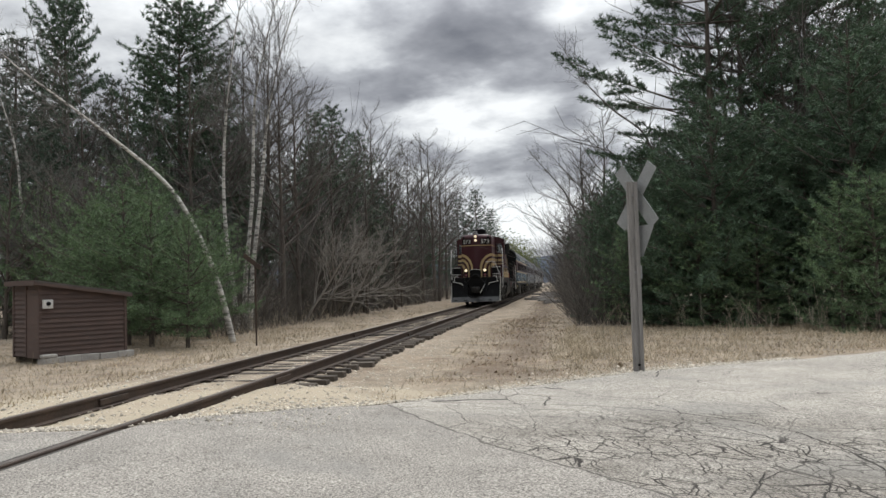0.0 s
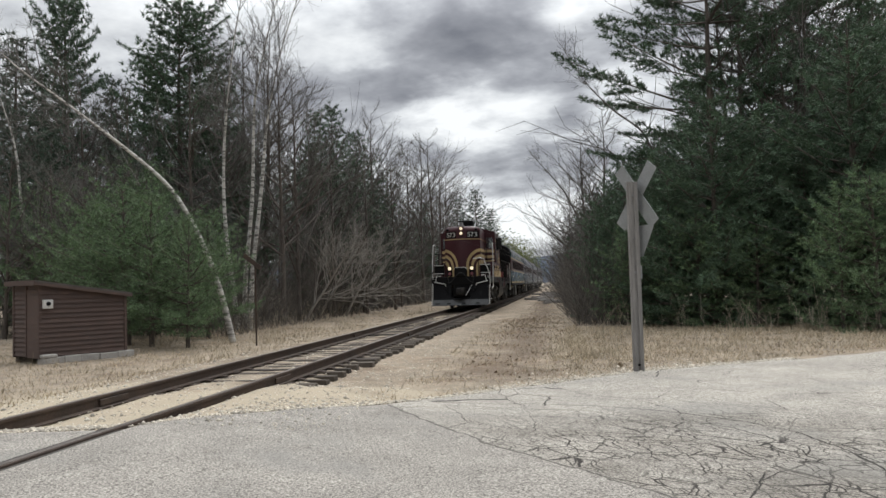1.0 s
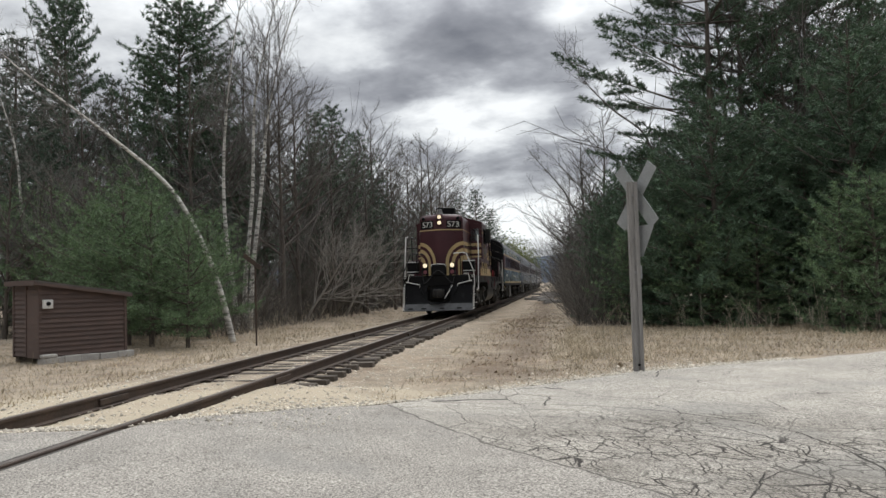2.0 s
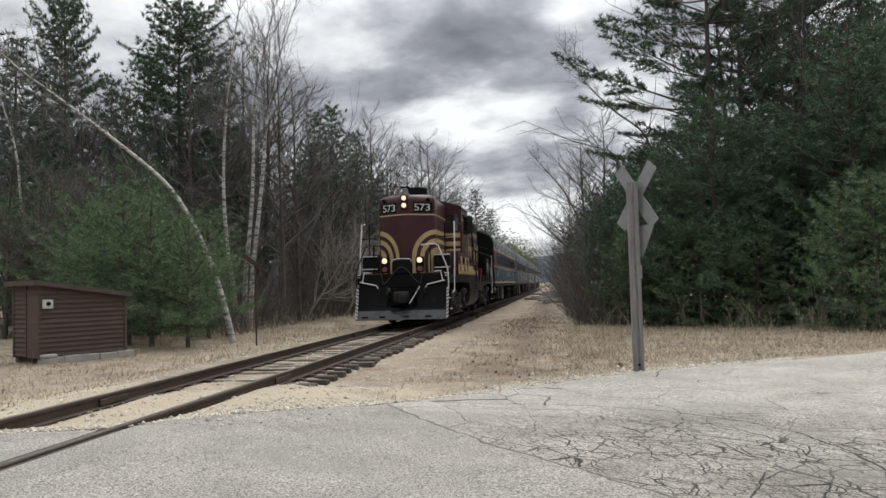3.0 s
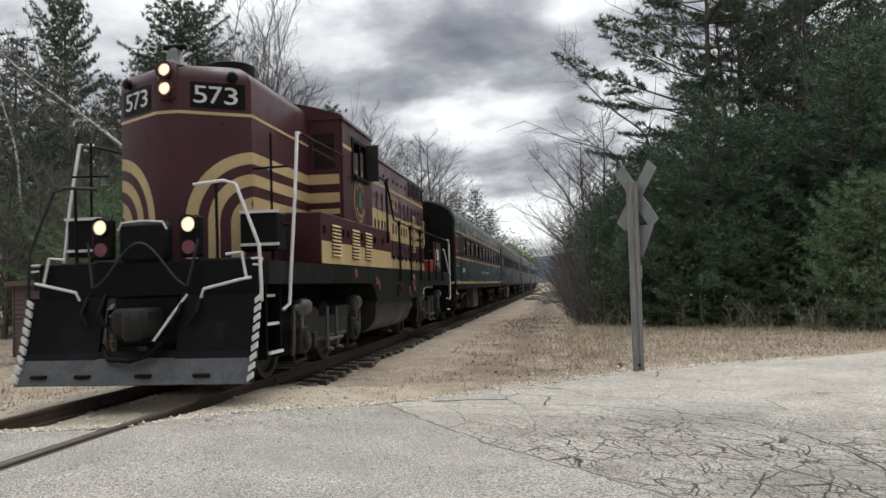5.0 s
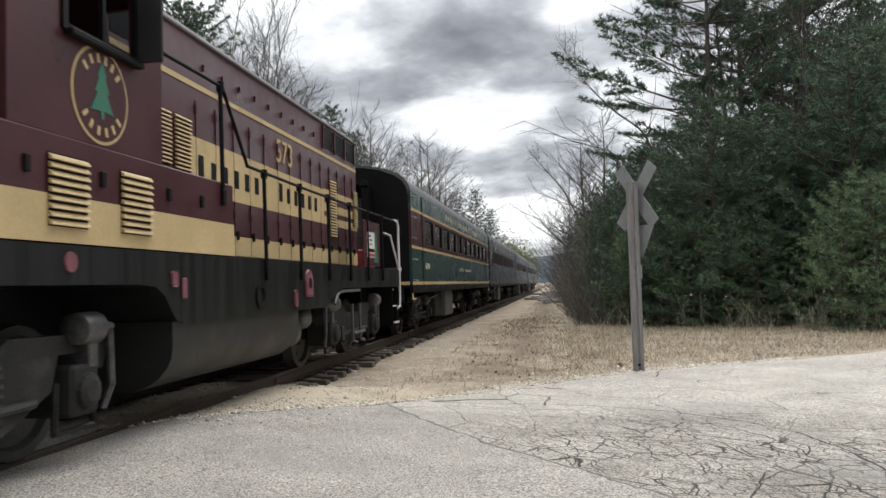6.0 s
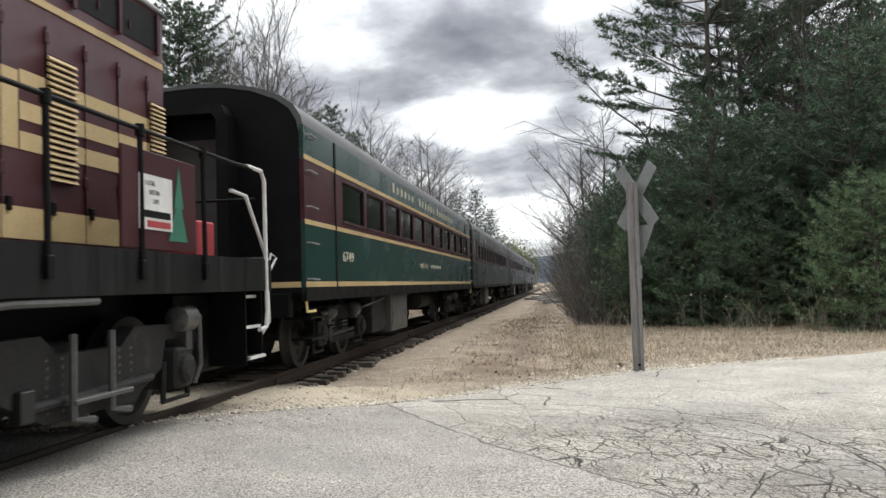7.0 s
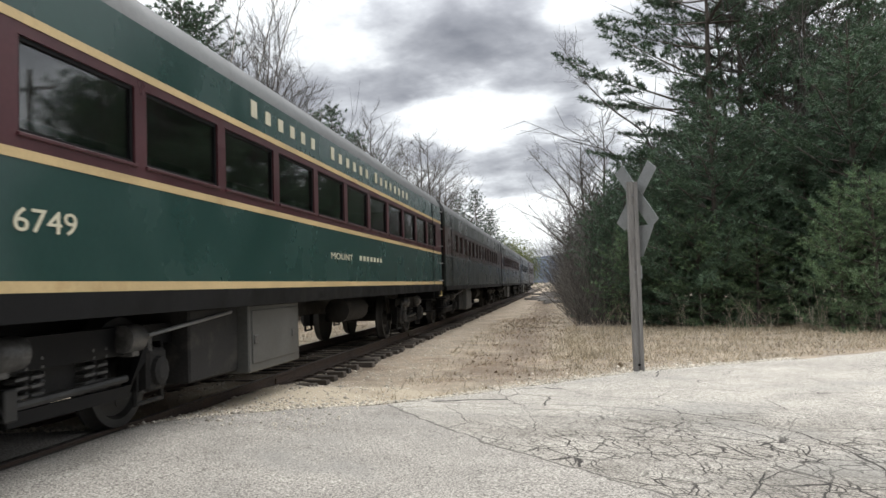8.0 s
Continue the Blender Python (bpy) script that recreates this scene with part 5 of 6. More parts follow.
# --- shed, crossing sign, post ---
M_CLAP = material("brown_clapboard_paint", (0.088, 0.060, 0.051), 0.75, vary=0.2, scale=2, grain=30, bump=0.2, stretch=(1, 1, 4), per_piece=0.10, tint=(0.15, 0.10, 0.085), tint_amount=0.2, tint_scale=1.5)
M_SHED_ROOF = material("shed_roof_felt", (0.085, 0.075, 0.07), 0.9, vary=0.25, scale=3, grain=40, bump=0.4)
M_BLOCK = material("pale_concrete_block", (0.40, 0.385, 0.36), 0.95, vary=0.2, scale=4, grain=45, bump=0.5, per_piece=0.12)
M_SIGN = material("weathered_sign_back", (0.255, 0.265, 0.265), 0.55, metal=0.15, vary=0.15, scale=5, grain=40, bump=0.1, tint=(0.17, 0.165, 0.155), tint_amount=0.2)
M_POST = material("weathered_grey_post", (0.235, 0.225, 0.215), 0.85, vary=0.25, scale=3, grain=35, bump=0.35, stretch=(6, 6, 0.5), tint=(0.13, 0.12, 0.11), tint_amount=0.3, tint_scale=2)


def build_shed():
    S = thing("signal_shed", "small brown clapboard shed on concrete blocks", "shed", pose(-6.69, 16.46, -0.27, 0, 0, -30))
    W, D = 1.30, 2.08                    # along -x and +y from the near corner
    h0, h1 = 1.80, 1.50                  # the roof falls away from the door
    core = [(0.03, 0.12), (D - 0.03, 0.12), (D - 0.03, h1 - 0.02), (0.03, h0 - 0.02)]
    body = part("body", prism(bmesh.new(), core, -W + 0.03, -0.03, "x"), M_CLAP, S)
    n = 15
    for k in range(n):
        z0 = 0.14 + k * 0.108
        z1 = z0 + 0.122
        if z0 < h1 - 0.12:
            prof = [(-0.031, z0), (0.012, z0), (-0.02, z1), (-0.031, z1)]
            part("clapboard", prism(bmesh.new(), prof, 0.0, D, "y"), M_CLAP, body)
        else:
            yc = max(0.25, D * (h0 - z1) / (h0 - h1))
            part("clapboard", prism(bmesh.new(), [(-0.031, z0), (0.012, z0), (-0.02, z1), (-0.031, z1)], 0.0, min(D, yc), "y"), M_CLAP, body)
        for a, b in ((-W, -0.66),):
            if z1 < h0:
                bm = prism(bmesh.new(), [(0.031, z0), (-0.012, z0), (0.02, z1), (0.031, z1)], a, b, "x")
                part("clapboard", bm, M_CLAP, body)
    for x in (-W, -0.06):
        part("corner_board", bm_box(x, x + 0.06, -0.02, 0.06, 0.1, h0 - 0.02, 0.005), M_CLAP, S)
    part("corner_board", bm_box(-0.06, 0.02, D - 0.05, D + 0.02, 0.1, h1 - 0.02, 0.005), M_CLAP, S)
    door = part("door", bm_box(-0.62, -0.06, 0.0, 0.035, 0.10, h0 - 0.14, 0.006), M_CLAP, S, "plain brown plank door")
    for a in (-0.67, -0.08):
        part("door_trim", bm_box(a, a + 0.05, -0.018, 0.03, 0.1, h0 - 0.08, 0.004), M_CLAP, door)
    part("meter_box", bm_box(0.0, 0.07, 0.06, 0.28, 1.22, 1.42, 0.01), M_WHITE, S, "small pale grey meter box")
    part("meter_dial", lathe(bmesh.new(), (0.07, 0.17, 1.33), (1, 0, 0), [(0, 0.05), (0.03, 0.045)], 14), M_BLACK, S)
    sl = (h1 - h0) / D
    roof = [(-0.14, h0 - 0.14 * sl), (D + 0.12, h1 + 0.12 * sl), (D + 0.12, h1 + 0.12 * sl + 0.05), (-0.14, h0 - 0.14 * sl + 0.05)]
    part("roof", prism(bmesh.new(), roof, -W - 0.1, 0.1, "x"), M_SHED_ROOF, S, "low felted roof")
    part("fascia", prism(bmesh.new(), [(y, z - 0.055) for y, z in roof[:2]] + [(y, z) for y, z in roof[1::-1]], 0.075, 0.102, "x"), M_CLAP, S)
    part("fascia", bm_box(-W - 0.1, 0.1, -0.165, -0.14, h0 - 0.05, h0 + 0.06), M_CLAP, S)
    r = random.Random(2)
    y = 0.02
    while y < D + 0.1:
        L = r.uniform(0.38, 0.5)
        part("block", bm_box(-0.16, 0.10 + r.uniform(-0.02, 0.03), y, min(y + L, D + 0.35) - 0.012, -0.06, 0.125 + r.uniform(-0.01, 0.01), 0.012), M_BLOCK, S, "pale concrete block")
        y += L
    part("block", bm_box(-0.02, 0.14, 0.0, 0.34, 0.12, 0.19, 0.012), M_BLOCK, S)
    part("skid", bm_box(-W, -W + 0.15, 0.05, D, -0.06, 0.12), M_TIE, S)
    return S


def blade(bm, c, ang, length, width, yaw):
    m = Matrix.Translation(c) @ Matrix.Rotation(yaw, 4, "Z") @ Matrix.Rotation(ang, 4, "Y")
    return box(bm, -length / 2, length / 2, -0.004, 0.004, -width / 2, width / 2, m=m)


def build_sign():
    S = thing("railway_crossbuck", "weathered grey crossbuck sign seen from behind", "road sign", pose(6.09, 13.28, -0.27, 0, 0, 8))
    post = part("post", prism(bmesh.new(), [(-0.082, -0.05), (-0.02, -0.05), (-0.014, -0.035), (0.014, -0.035), (0.02, -0.05), (0.082, -0.05), (0.082, 0.05), (-0.082, 0.05)], -0.15, 3.08, "z"), M_POST, S, "weathered grey post")
    yaw = radians(-58)
    for k, a in enumerate((52, -52)):
        part("blade", blade(bmesh.new(), (0.09, 0.085 + 0.012 * k, 2.86), radians(a), 1.22, 0.23, yaw), M_SIGN, S, "grey crossbuck blade")
    y = bmesh.new()
    tri = [(-0.30, 0.21), (0.30, 0.21), (0.30, 0.17), (0.05, -0.30), (-0.05, -0.30), (-0.30, 0.17)]
    prism(y, tri, 0.06, 0.066, "y")
    bmesh.ops.transform(y, matrix=Matrix.Translation((0.06, 0.0, 2.16)) @ Matrix.Rotation(yaw, 4, "Z"), verts=y.verts)
    part("triangle_plate", y, M_SIGN, S, "grey back of a triangular plate")
    part("number_plate", bm_box(0.05, 0.13, 0.05, 0.062, 1.50, 1.72), M_SIGN, S, "small blank plate")
    for z in (2.86, 2.16, 1.61):
        part("bolt", lathe(bmesh.new(), (0.0, -0.035, z), (0, -1, 0), [(0, 0.02), (0.02, 0.018)], 8), M_WORN, S)
    part("ground_bolt", lathe(bmesh.new(), (0.0, -0.05, 0.12), (0, -1, 0), [(0, 0.022), (0.02, 0.02)], 8), M_BLACK, S)
    return S


def build_marker():
    P = thing("marker_post", "thin rusty steel marker post with tilted plate", "post", pose(-3.2, 20.5, -0.30))
    part("post", bm_box(-0.022, 0.022, -0.012, 0.012, -0.1, 2.3, 0.004), M_RAIL, P)
    bm = bm_box(-0.32, 0.28, -0.035, -0.02, -0.06, 0.06, m=Matrix.Translation((-0.05, 0, 2.28)) @ Matrix.Rotation(radians(38), 4, "Y"))
    part("plate", bm, M_RAIL, P)
    return P


def build_timber(x, y, z, length, turn, tilt=0.0, label="old grey timber lying in a heap"):
    bm = bm_box(-length / 2, length / 2, -0.12, 0.12, 0.0, 0.2, 0.02)
    t = part("old_timber", bm, M_POST, None)
    t.matrix_basis = pose(x, y, z, 0, tilt, turn)
    return tagged(t, label, "timber", group="discarded timbers")


build_shed()
build_sign()
build_marker()
r = random.Random(8)
for k in range(14):
    yy = 58 + k * 4.1 + r.uniform(-1, 1)
    xx = 3.6 + 0.012 * (yy - 58) + r.uniform(-0.8, 0.9)
    build_timber(xx, yy, float(ground_z(xx, yy)) - 0.03, r.uniform(2.2, 4.5), r.uniform(15, 75), r.uniform(-2, 4))


def build_pole():
    """A utility pole beyond the road, known from its reflection in the coach windows."""
    P = thing("utility_pole", "tall weathered wooden utility pole", "utility pole", pose(20.6, 31.5, -0.4))
    part("pole", tube(bmesh.new(), [(0, 0, 0), (0.03, 0, 6), (0.05, 0, 11.5)], 0.17, 12, 0.12), M_POST, P, smooth=True)
    part("crossarm", bm_box(-1.2, 1.2, -0.06, 0.06, 10.6, 10.74, 0.01), M_POST, P)
    return P


build_pole()
# --- trees, brush and grass ---
M_BARK = material("dark_bark", (0.11, 0.092, 0.078), 0.95, vary=0.35, scale=5, grain=30, bump=0.6, stretch=(2, 2, 0.6))
M_TWIG = material("grey_brown_twigs", (0.128, 0.120, 0.110), 0.95, vary=0.25, scale=1.5, grain=20, bump=0.0, per_piece=0.35)
M_BRUSH = material("grey_brush", (0.128, 0.116, 0.103), 0.95, vary=0.25, scale=0.8, grain=20, bump=0.0, per_piece=0.4)
M_PALE_TWIG = material("pale_dead_wood", (0.30, 0.28, 0.25), 0.9, vary=0.2, scale=3, grain=20, bump=0.2)
M_BIRCH = material("white_birch_bark", (0.55, 0.53, 0.49), 0.8, vary=0.12, scale=3, grain=20, bump=0.2, stretch=(2, 2, 7), tint=(0.05, 0.045, 0.04), tint_amount=0.55, tint_scale=1.3)
M_NEEDLE = material("dark_pine_needles", (0.090, 0.142, 0.088), 0.6, vary=0.46, scale=1.9, grain=9, bump=0.0, per_piece=0.28, spec=0.25)
M_NEEDLE2 = material("fresh_pine_needles", (0.150, 0.225, 0.118), 0.6, vary=0.46, scale=2.6, grain=9, bump=0.0, per_piece=0.28, spec=0.25)
M_NEEDLE3 = material("blue_green_needles", (0.070, 0.106, 0.074), 0.6, vary=0.46, scale=1.6, grain=9, bump=0.0, per_piece=0.28, spec=0.25)
M_BUD = material("yellow_green_buds", (0.16, 0.19, 0.06), 0.8, vary=0.3, scale=1, grain=9, bump=0.0, per_piece=0.4)
M_GRASS = material("dead_grass", (0.37, 0.305, 0.21), 0.95, vary=0.25, scale=0.8, grain=9, bump=0.0, per_piece=0.45)
M_STRAW = material("bleached_straw", (0.43, 0.37, 0.27), 0.95, vary=0.25, scale=0.8, grain=9, bump=0.0, per_piece=0.35)
M_WEED = material("pale_dead_weeds", (0.36, 0.32, 0.25), 0.95, vary=0.25, scale=0.8, grain=9, bump=0.0, per_piece=0.4)
M_LITTER = material("dead_leaves", (0.25, 0.18, 0.125), 0.95, vary=0.3, scale=1, grain=9, bump=0.0, per_piece=0.5)
M_STONE = material("pale_gravel", (0.50, 0.455, 0.38), 0.95, vary=0.2, scale=9, grain=60, bump=0.3, per_piece=0.45)
# the blue of distant haze is put into the ridge's base colour
M_HILL = material("haze_blue_hill", (0.07, 0.095, 0.14), 1.0, vary=0.2, scale=0.004, grain=0.05, bump=0.0)
RNG = np.random.RandomState(21)


class Wood:
    """Gathers tapered round branches as number arrays."""

    def __init__(self):
        self.v, self.f, self.n = [], [], 0

    def add(self, pts, r0, r1, seg=4):
        pts = np.asarray(pts, dtype=float)
        k = len(pts)
        d = np.gradient(pts, axis=0)
        d /= np.linalg.norm(d, axis=1)[:, None] + 1e-9
        ref = np.array([0.0, 0.0, 1.0]) if abs(d[0][2]) < 0.8 else np.array([1.0, 0, 0])
        side = np.cross(d, ref)
        side /= np.linalg.norm(side, axis=1)[:, None] + 1e-9
        up = np.cross(d, side)
        rad = np.linspace(r0, r1, k)[:, None]
        ang = np.arange(seg) * 2 * math.pi / seg
        ring = pts[:, None, :] + (side[:, None, :] * np.cos(ang)[None, :, None] + up[:, None, :] * np.sin(ang)[None, :, None]) * rad[:, None, :]
        self.v.append(ring.reshape(-1, 3))
        i = self.n + np.arange(k * seg).reshape(k, seg)
        j = np.roll(i, -1, axis=1)
        self.f.append(np.stack([i[:-1], j[:-1], j[1:], i[1:]], -1).reshape(-1, 4))
        self.n += k * seg

    def make(self, name, mat, parent):
        return mesh_object(name, np.concatenate(self.v), np.concatenate(self.f), mat, parent, smooth=True)


def needles(name, centres, dirs, mat, parent, blades=6, length=0.2, width=0.03, spread=0.9, rng=RNG):
    """Tufts of narrow blades that fan out from each twig end."""
    n = len(centres)
    c = np.repeat(centres, blades, axis=0)
    d = np.repeat(dirs, blades, axis=0) * 0.55 + rng.normal(size=(n * blades, 3)) * spread * 0.6
    d /= np.linalg.norm(d, axis=1)[:, None] + 1e-9
    w = np.cross(d, rng.normal(size=d.shape))
    w /= np.linalg.norm(w, axis=1)[:, None] + 1e-9
    L = length * rng.uniform(0.65, 1.25, size=(n * blades, 1))
    w *= width * rng.uniform(0.7, 1.3, size=(n * blades, 1)) * 0.5
    v = np.stack([c - w, c + w, c + d * L], 1).reshape(-1, 3)
    f = np.arange(len(v)).reshape(-1, 3)
    return mesh_object(name, v, f, mat, parent)


def build_pine(label, H, R, seed, mat, base=0.06, gap=0.4, per=6, ragged=0.25, power=0.8, sub=0.17, blades=6, length=0.2, width=0.032, droop=0.1, inner=0.22, lift=0.75, category="pine tree"):
    """A white pine: whorls of limbs with side shoots and needle tufts."""
    rng = np.random.RandomState(seed)
    T = thing("pine_tree", label, category)
    trunk = Wood()
    zs = np.linspace(-0.2, H, 14)
    bend = np.cumsum(rng.normal(0, 0.02 * H / 14, size=(14, 2)), axis=0)
    path = np.column_stack([bend - bend[0], zs])
    trunk.add(path, H * 0.014 + 0.03, 0.012, 8)
    limbs, cs, ds = Wood(), [], []
    z = base * H + 0.1
    while z < H - 0.15:
        f = (z - base * H) / (H * (1 - base))
        reach = R * min(1.0, (1 - f) ** power * (0.75 + 0.5 * min(1, f * 4)))
        a0 = rng.uniform(0, 6.28)
        for k in range(per):
            L = reach * rng.uniform(1 - 2 * ragged, 1 + ragged) + 0.15
            a = a0 + 6.283 * k / per + rng.normal(0, 0.2)
            rise = -droop + lift * f + rng.normal(0, 0.08)
            t = np.linspace(0, 1, 5)[:, None]
            out = np.array([math.cos(a), math.sin(a), 0.0])
            o = np.array([np.interp(z, zs, path[:, 0]), np.interp(z, zs, path[:, 1]), z + rng.normal(0, 0.05)])
            pts = o + out * L * t + np.array([0, 0, 1.0]) * L * (rise * t + 0.22 * t ** 2)
            limbs.add(pts[::2] if L < 1.2 else pts[[0, 1, 3, 4]], 0.008 + L * 0.011, 0.005, 3)
            m = max(2, int(L * (1 - inner) / sub))
            tt = np.linspace(inner, 1.0, m)
            lat = np.array([-math.sin(a), math.cos(a), 0.0])
            for i, u in enumerate(tt):
                p = np.array([np.interp(u, t[:, 0], pts[:, q]) for q in range(3)])
                sl = (0.14 + 0.34 * L * (1 - u) * 0.9) * rng.uniform(0.6, 1.25)
                sgn = 1 if i % 2 else -1
                dd = out * 0.75 + lat * sgn * rng.uniform(0.5, 1.0) + np.array([0, 0, rng.uniform(-0.05, 0.45)])
                dd /= np.linalg.norm(dd)
                e = p + dd * sl
                if sl > 0.6:
                    limbs.add(np.stack([p, e]), 0.008, 0.004, 3)
                q = max(2, int(sl / 0.13))
                for g in np.linspace(0.3, 1.0, q):
                    cs.append(p + dd * sl * g + rng.normal(0, 0.025, 3))
                    ds.append(dd + np.array([0, 0, 0.35]))
        z += gap * rng.uniform(0.75, 1.25)
    trunk.make("trunk", M_BARK, T)
    limbs.make("limb_frame", M_BARK, T)
    needles("crown", np.array(cs), np.array(ds), mat, T, blades, length, width, rng=rng)
    return T


def build_bare_tree(label, H, seed, spread=0.42, twigs=5, mat=None, start=0.25, bark=None, name="bare_tree", limbs=24):
    """A leafless tree: trunk, rising limbs, boughs and a haze of twigs."""
    rng = np.random.RandomState(seed)
    T = thing(name, label, "tree")
    trunk, twig = Wood(), Wood()
    zs = np.linspace(-0.2, H, 12)
    bend = np.cumsum(rng.normal(0, 0.03 * H / 12, size=(12, 2)), axis=0)
    path = np.column_stack([bend - bend[0], zs])
    trunk.add(path, 0.03 + H * 0.009, 0.01, 7)

    def grow(o, d, L, r0, depth):
        t = np.linspace(0, 1, (4, 3, 2)[depth])[:, None]
        side = rng.normal(0, 0.12, 3)
        pts = o + d * L * t + (np.array([0, 0, 0.18]) + side) * L * t ** 2
        (trunk if depth == 0 and bark is None else twig).add(pts, r0, max(0.0035, r0 * 0.35), 5 if depth == 0 else 3)
        if depth >= 2:
            return
        for u in np.linspace(0.3, 1.0, 6 if depth == 0 else twigs):
            p = np.array([np.interp(u, t[:, 0], pts[:, q]) for q in range(3)])
            dd = d * 0.9 + rng.normal(0, 0.5, 3) + np.array([0, 0, 0.12])
            dd /= np.linalg.norm(dd)
            grow(p, dd, L * rng.uniform(0.35, 0.6), max(0.005, r0 * 0.45), depth + 1)

    for k in range(limbs):
        f = start + (1 - start) * (k + rng.uniform(0, 1)) / limbs
        z = f * H
        o = np.array([np.interp(z, zs, path[:, 0]), np.interp(z, zs, path[:, 1]), z])
        a = rng.uniform(0, 6.283)
        rise = rng.uniform(0.35, 1.1)
        d = np.array([math.cos(a), math.sin(a), rise])
        d /= np.linalg.norm(d)
        grow(o, d, H * spread * (1.08 - f) * rng.uniform(0.55, 1.1) + 0.3, 0.012 + 0.004 * H * (1.1 - f), 0)
    trunk.make("trunk", bark or M_BARK, T)
    twig.make("twig_crown", mat or M_TWIG, T)
    return T


def build_birch(label, path, r0, seed, bare_from=0.55, drop=False, boughs=26, reach=2.4):
    """A white birch along a given line, with fine twigs near its top."""
    rng = np.random.RandomState(seed)
    path = np.asarray(path, dtype=float)
    k = np.linspace(0, len(path) - 1, 40)
    path = np.column_stack([np.interp(k, np.arange(len(path)), path[:, q]) for q in range(3)])
    for _ in range(4):
        path[1:-1] = (path[:-2] + 2 * path[1:-1] + path[2:]) / 4
    o = path[0].copy()
    T = thing("birch_tree", label, "birch tree", pose(*o), group="birches")
    trunk, twig = Wood(), Wood()
    trunk.add(path - o, r0, 0.012, 9)
    for j in range(boughs):
        i = int(40 * (bare_from + (1 - bare_from) * rng.uniform(0, 0.98)))
        d = path[min(39, i + 1)] - path[i - 1]
        d = d / np.linalg.norm(d) + rng.normal(0, 0.5, 3)
        d /= np.linalg.norm(d)
        L = rng.uniform(0.33, 1.0) * reach
        t = np.linspace(0, 1, 4)[:, None]
        pts = path[i] - o + d * L * t + np.array([0, 0, -0.15 if drop else 0.25]) * L * t ** 2
        twig.add(pts, 0.016, 0.005, 3)
        for u in np.linspace(0.2, 1, 8):
            p = np.array([np.interp(u, t[:, 0], pts[:, q]) for q in range(3)])
            dd = d * 0.8 + rng.normal(0, 0.55, 3) + np.array([0, 0, -0.3 if drop else 0.2])
            e = p + dd * rng.uniform(0.25, 0.7)
            twig.add(np.stack([p, (p + e) / 2 + rng.normal(0, 0.03, 3), e]), 0.007, 0.0035, 3)
            for _ in range(3):
                q2 = p + (e - p) * rng.uniform(0.3, 1)
                twig.add(np.stack([q2, q2 + dd * 0.2 + rng.normal(0, 0.16, 3)]), 0.005, 0.003, 3)
    trunk.make("trunk", M_BIRCH, T)
    twig.make("twig_crown", M_TWIG, T)
    return T


def set_at(proto, rows, seed, height, group):
    """Copies of a tree at (x, y, height), each turned and scaled; the first place takes the tree itself."""
    rng = random.Random(seed)
    for i, (x, y, h) in enumerate(rows):
        s = h / height
        w = s * rng.uniform(0.9, 1.15)
        m = pose(x, y, float(ground_z(x, y)) - 0.05, rng.uniform(-1.5, 1.5), rng.uniform(-1.5, 1.5), rng.uniform(0, 360)) @ Matrix.Diagonal((w, w, s, 1))
        if i == 0:
            proto.matrix_basis = m
            tagged(proto, group=group)
        else:
            place_copy(proto, m, group)


def place_copy(proto, m, group):
    keep = proto.matrix_basis.copy()
    proto.matrix_basis = Matrix()
    c = copy_thing(proto, Matrix())
    c.matrix_basis = m
    proto.matrix_basis = keep
    tagged(c, group=group)
    return c


def random_rows(n, x0, x1, y0, y1, h0, h1, seed):
    r = random.Random(seed)
    return [(r.uniform(x0, x1), r.uniform(y0, y1), r.uniform(h0, h1)) for _ in range(n)]


# dense young pines
YOUNG_L = [(-5.15, 20.5, 3.4), (-6.4, 20.9, 4.1), (-7.5, 21.6, 4.6), (-8.6, 22.6, 4.3), (-6.4, 24.5, 3.9), (-10.4, 24.0, 4.3), (-12.5, 27, 4.6), (-9.4, 26.3, 4.9), (-14.4, 28.5, 5.6), (-11.6, 29.5, 6.4), (-17.0, 29.0, 5.2)]
YOUNG_R = [(8.5, 27.0, 5.1), (9.9, 26.5, 7.7), (11.4, 27.5, 6.9), (12.7, 27.0, 6.3), (14.0, 26.0, 9.4), (7.5, 30.0, 6.0), (6.9, 33.0, 5.0), (8.8, 36.0, 7.7), (10.2, 33.0, 8.2), (13.0, 31.0, 7.0), (15.9, 28.0, 10.2), (14.9, 25.0, 6.4)]
YOUNG_R2 = [(12.4, 22.9, 3.7), (13.2, 22.6, 4.2), (14.4, 23.2, 4.6), (7.4, 28.0, 3.4), (9.2, 25.8, 3.6), (10.8, 25.4, 3.2)]
set_at(build_pine("bushy young white pine with fresh green needles", 5.0, 2.15, 31, M_NEEDLE2, base=0.10, gap=0.36, per=6, ragged=0.34, power=0.65, sub=0.12, blades=15, length=0.16, width=0.018), YOUNG_L, 1, 5.0, "young pines by the shed")
set_at(build_pine("dense young white pine at the wood's edge", 7.5, 2.5, 32, M_NEEDLE, base=0.02, gap=0.42, per=7, sub=0.13, blades=15, length=0.19, width=0.022), YOUNG_R, 2, 7.5, "pines at the wood's edge")
set_at(build_pine("small pale green pine beside the road", 4.5, 1.9, 33, M_NEEDLE2, base=0.04, gap=0.34, per=6, ragged=0.32, sub=0.13, blades=15, length=0.16, width=0.018), YOUNG_R2, 3, 4.5, "small pines beside the road")
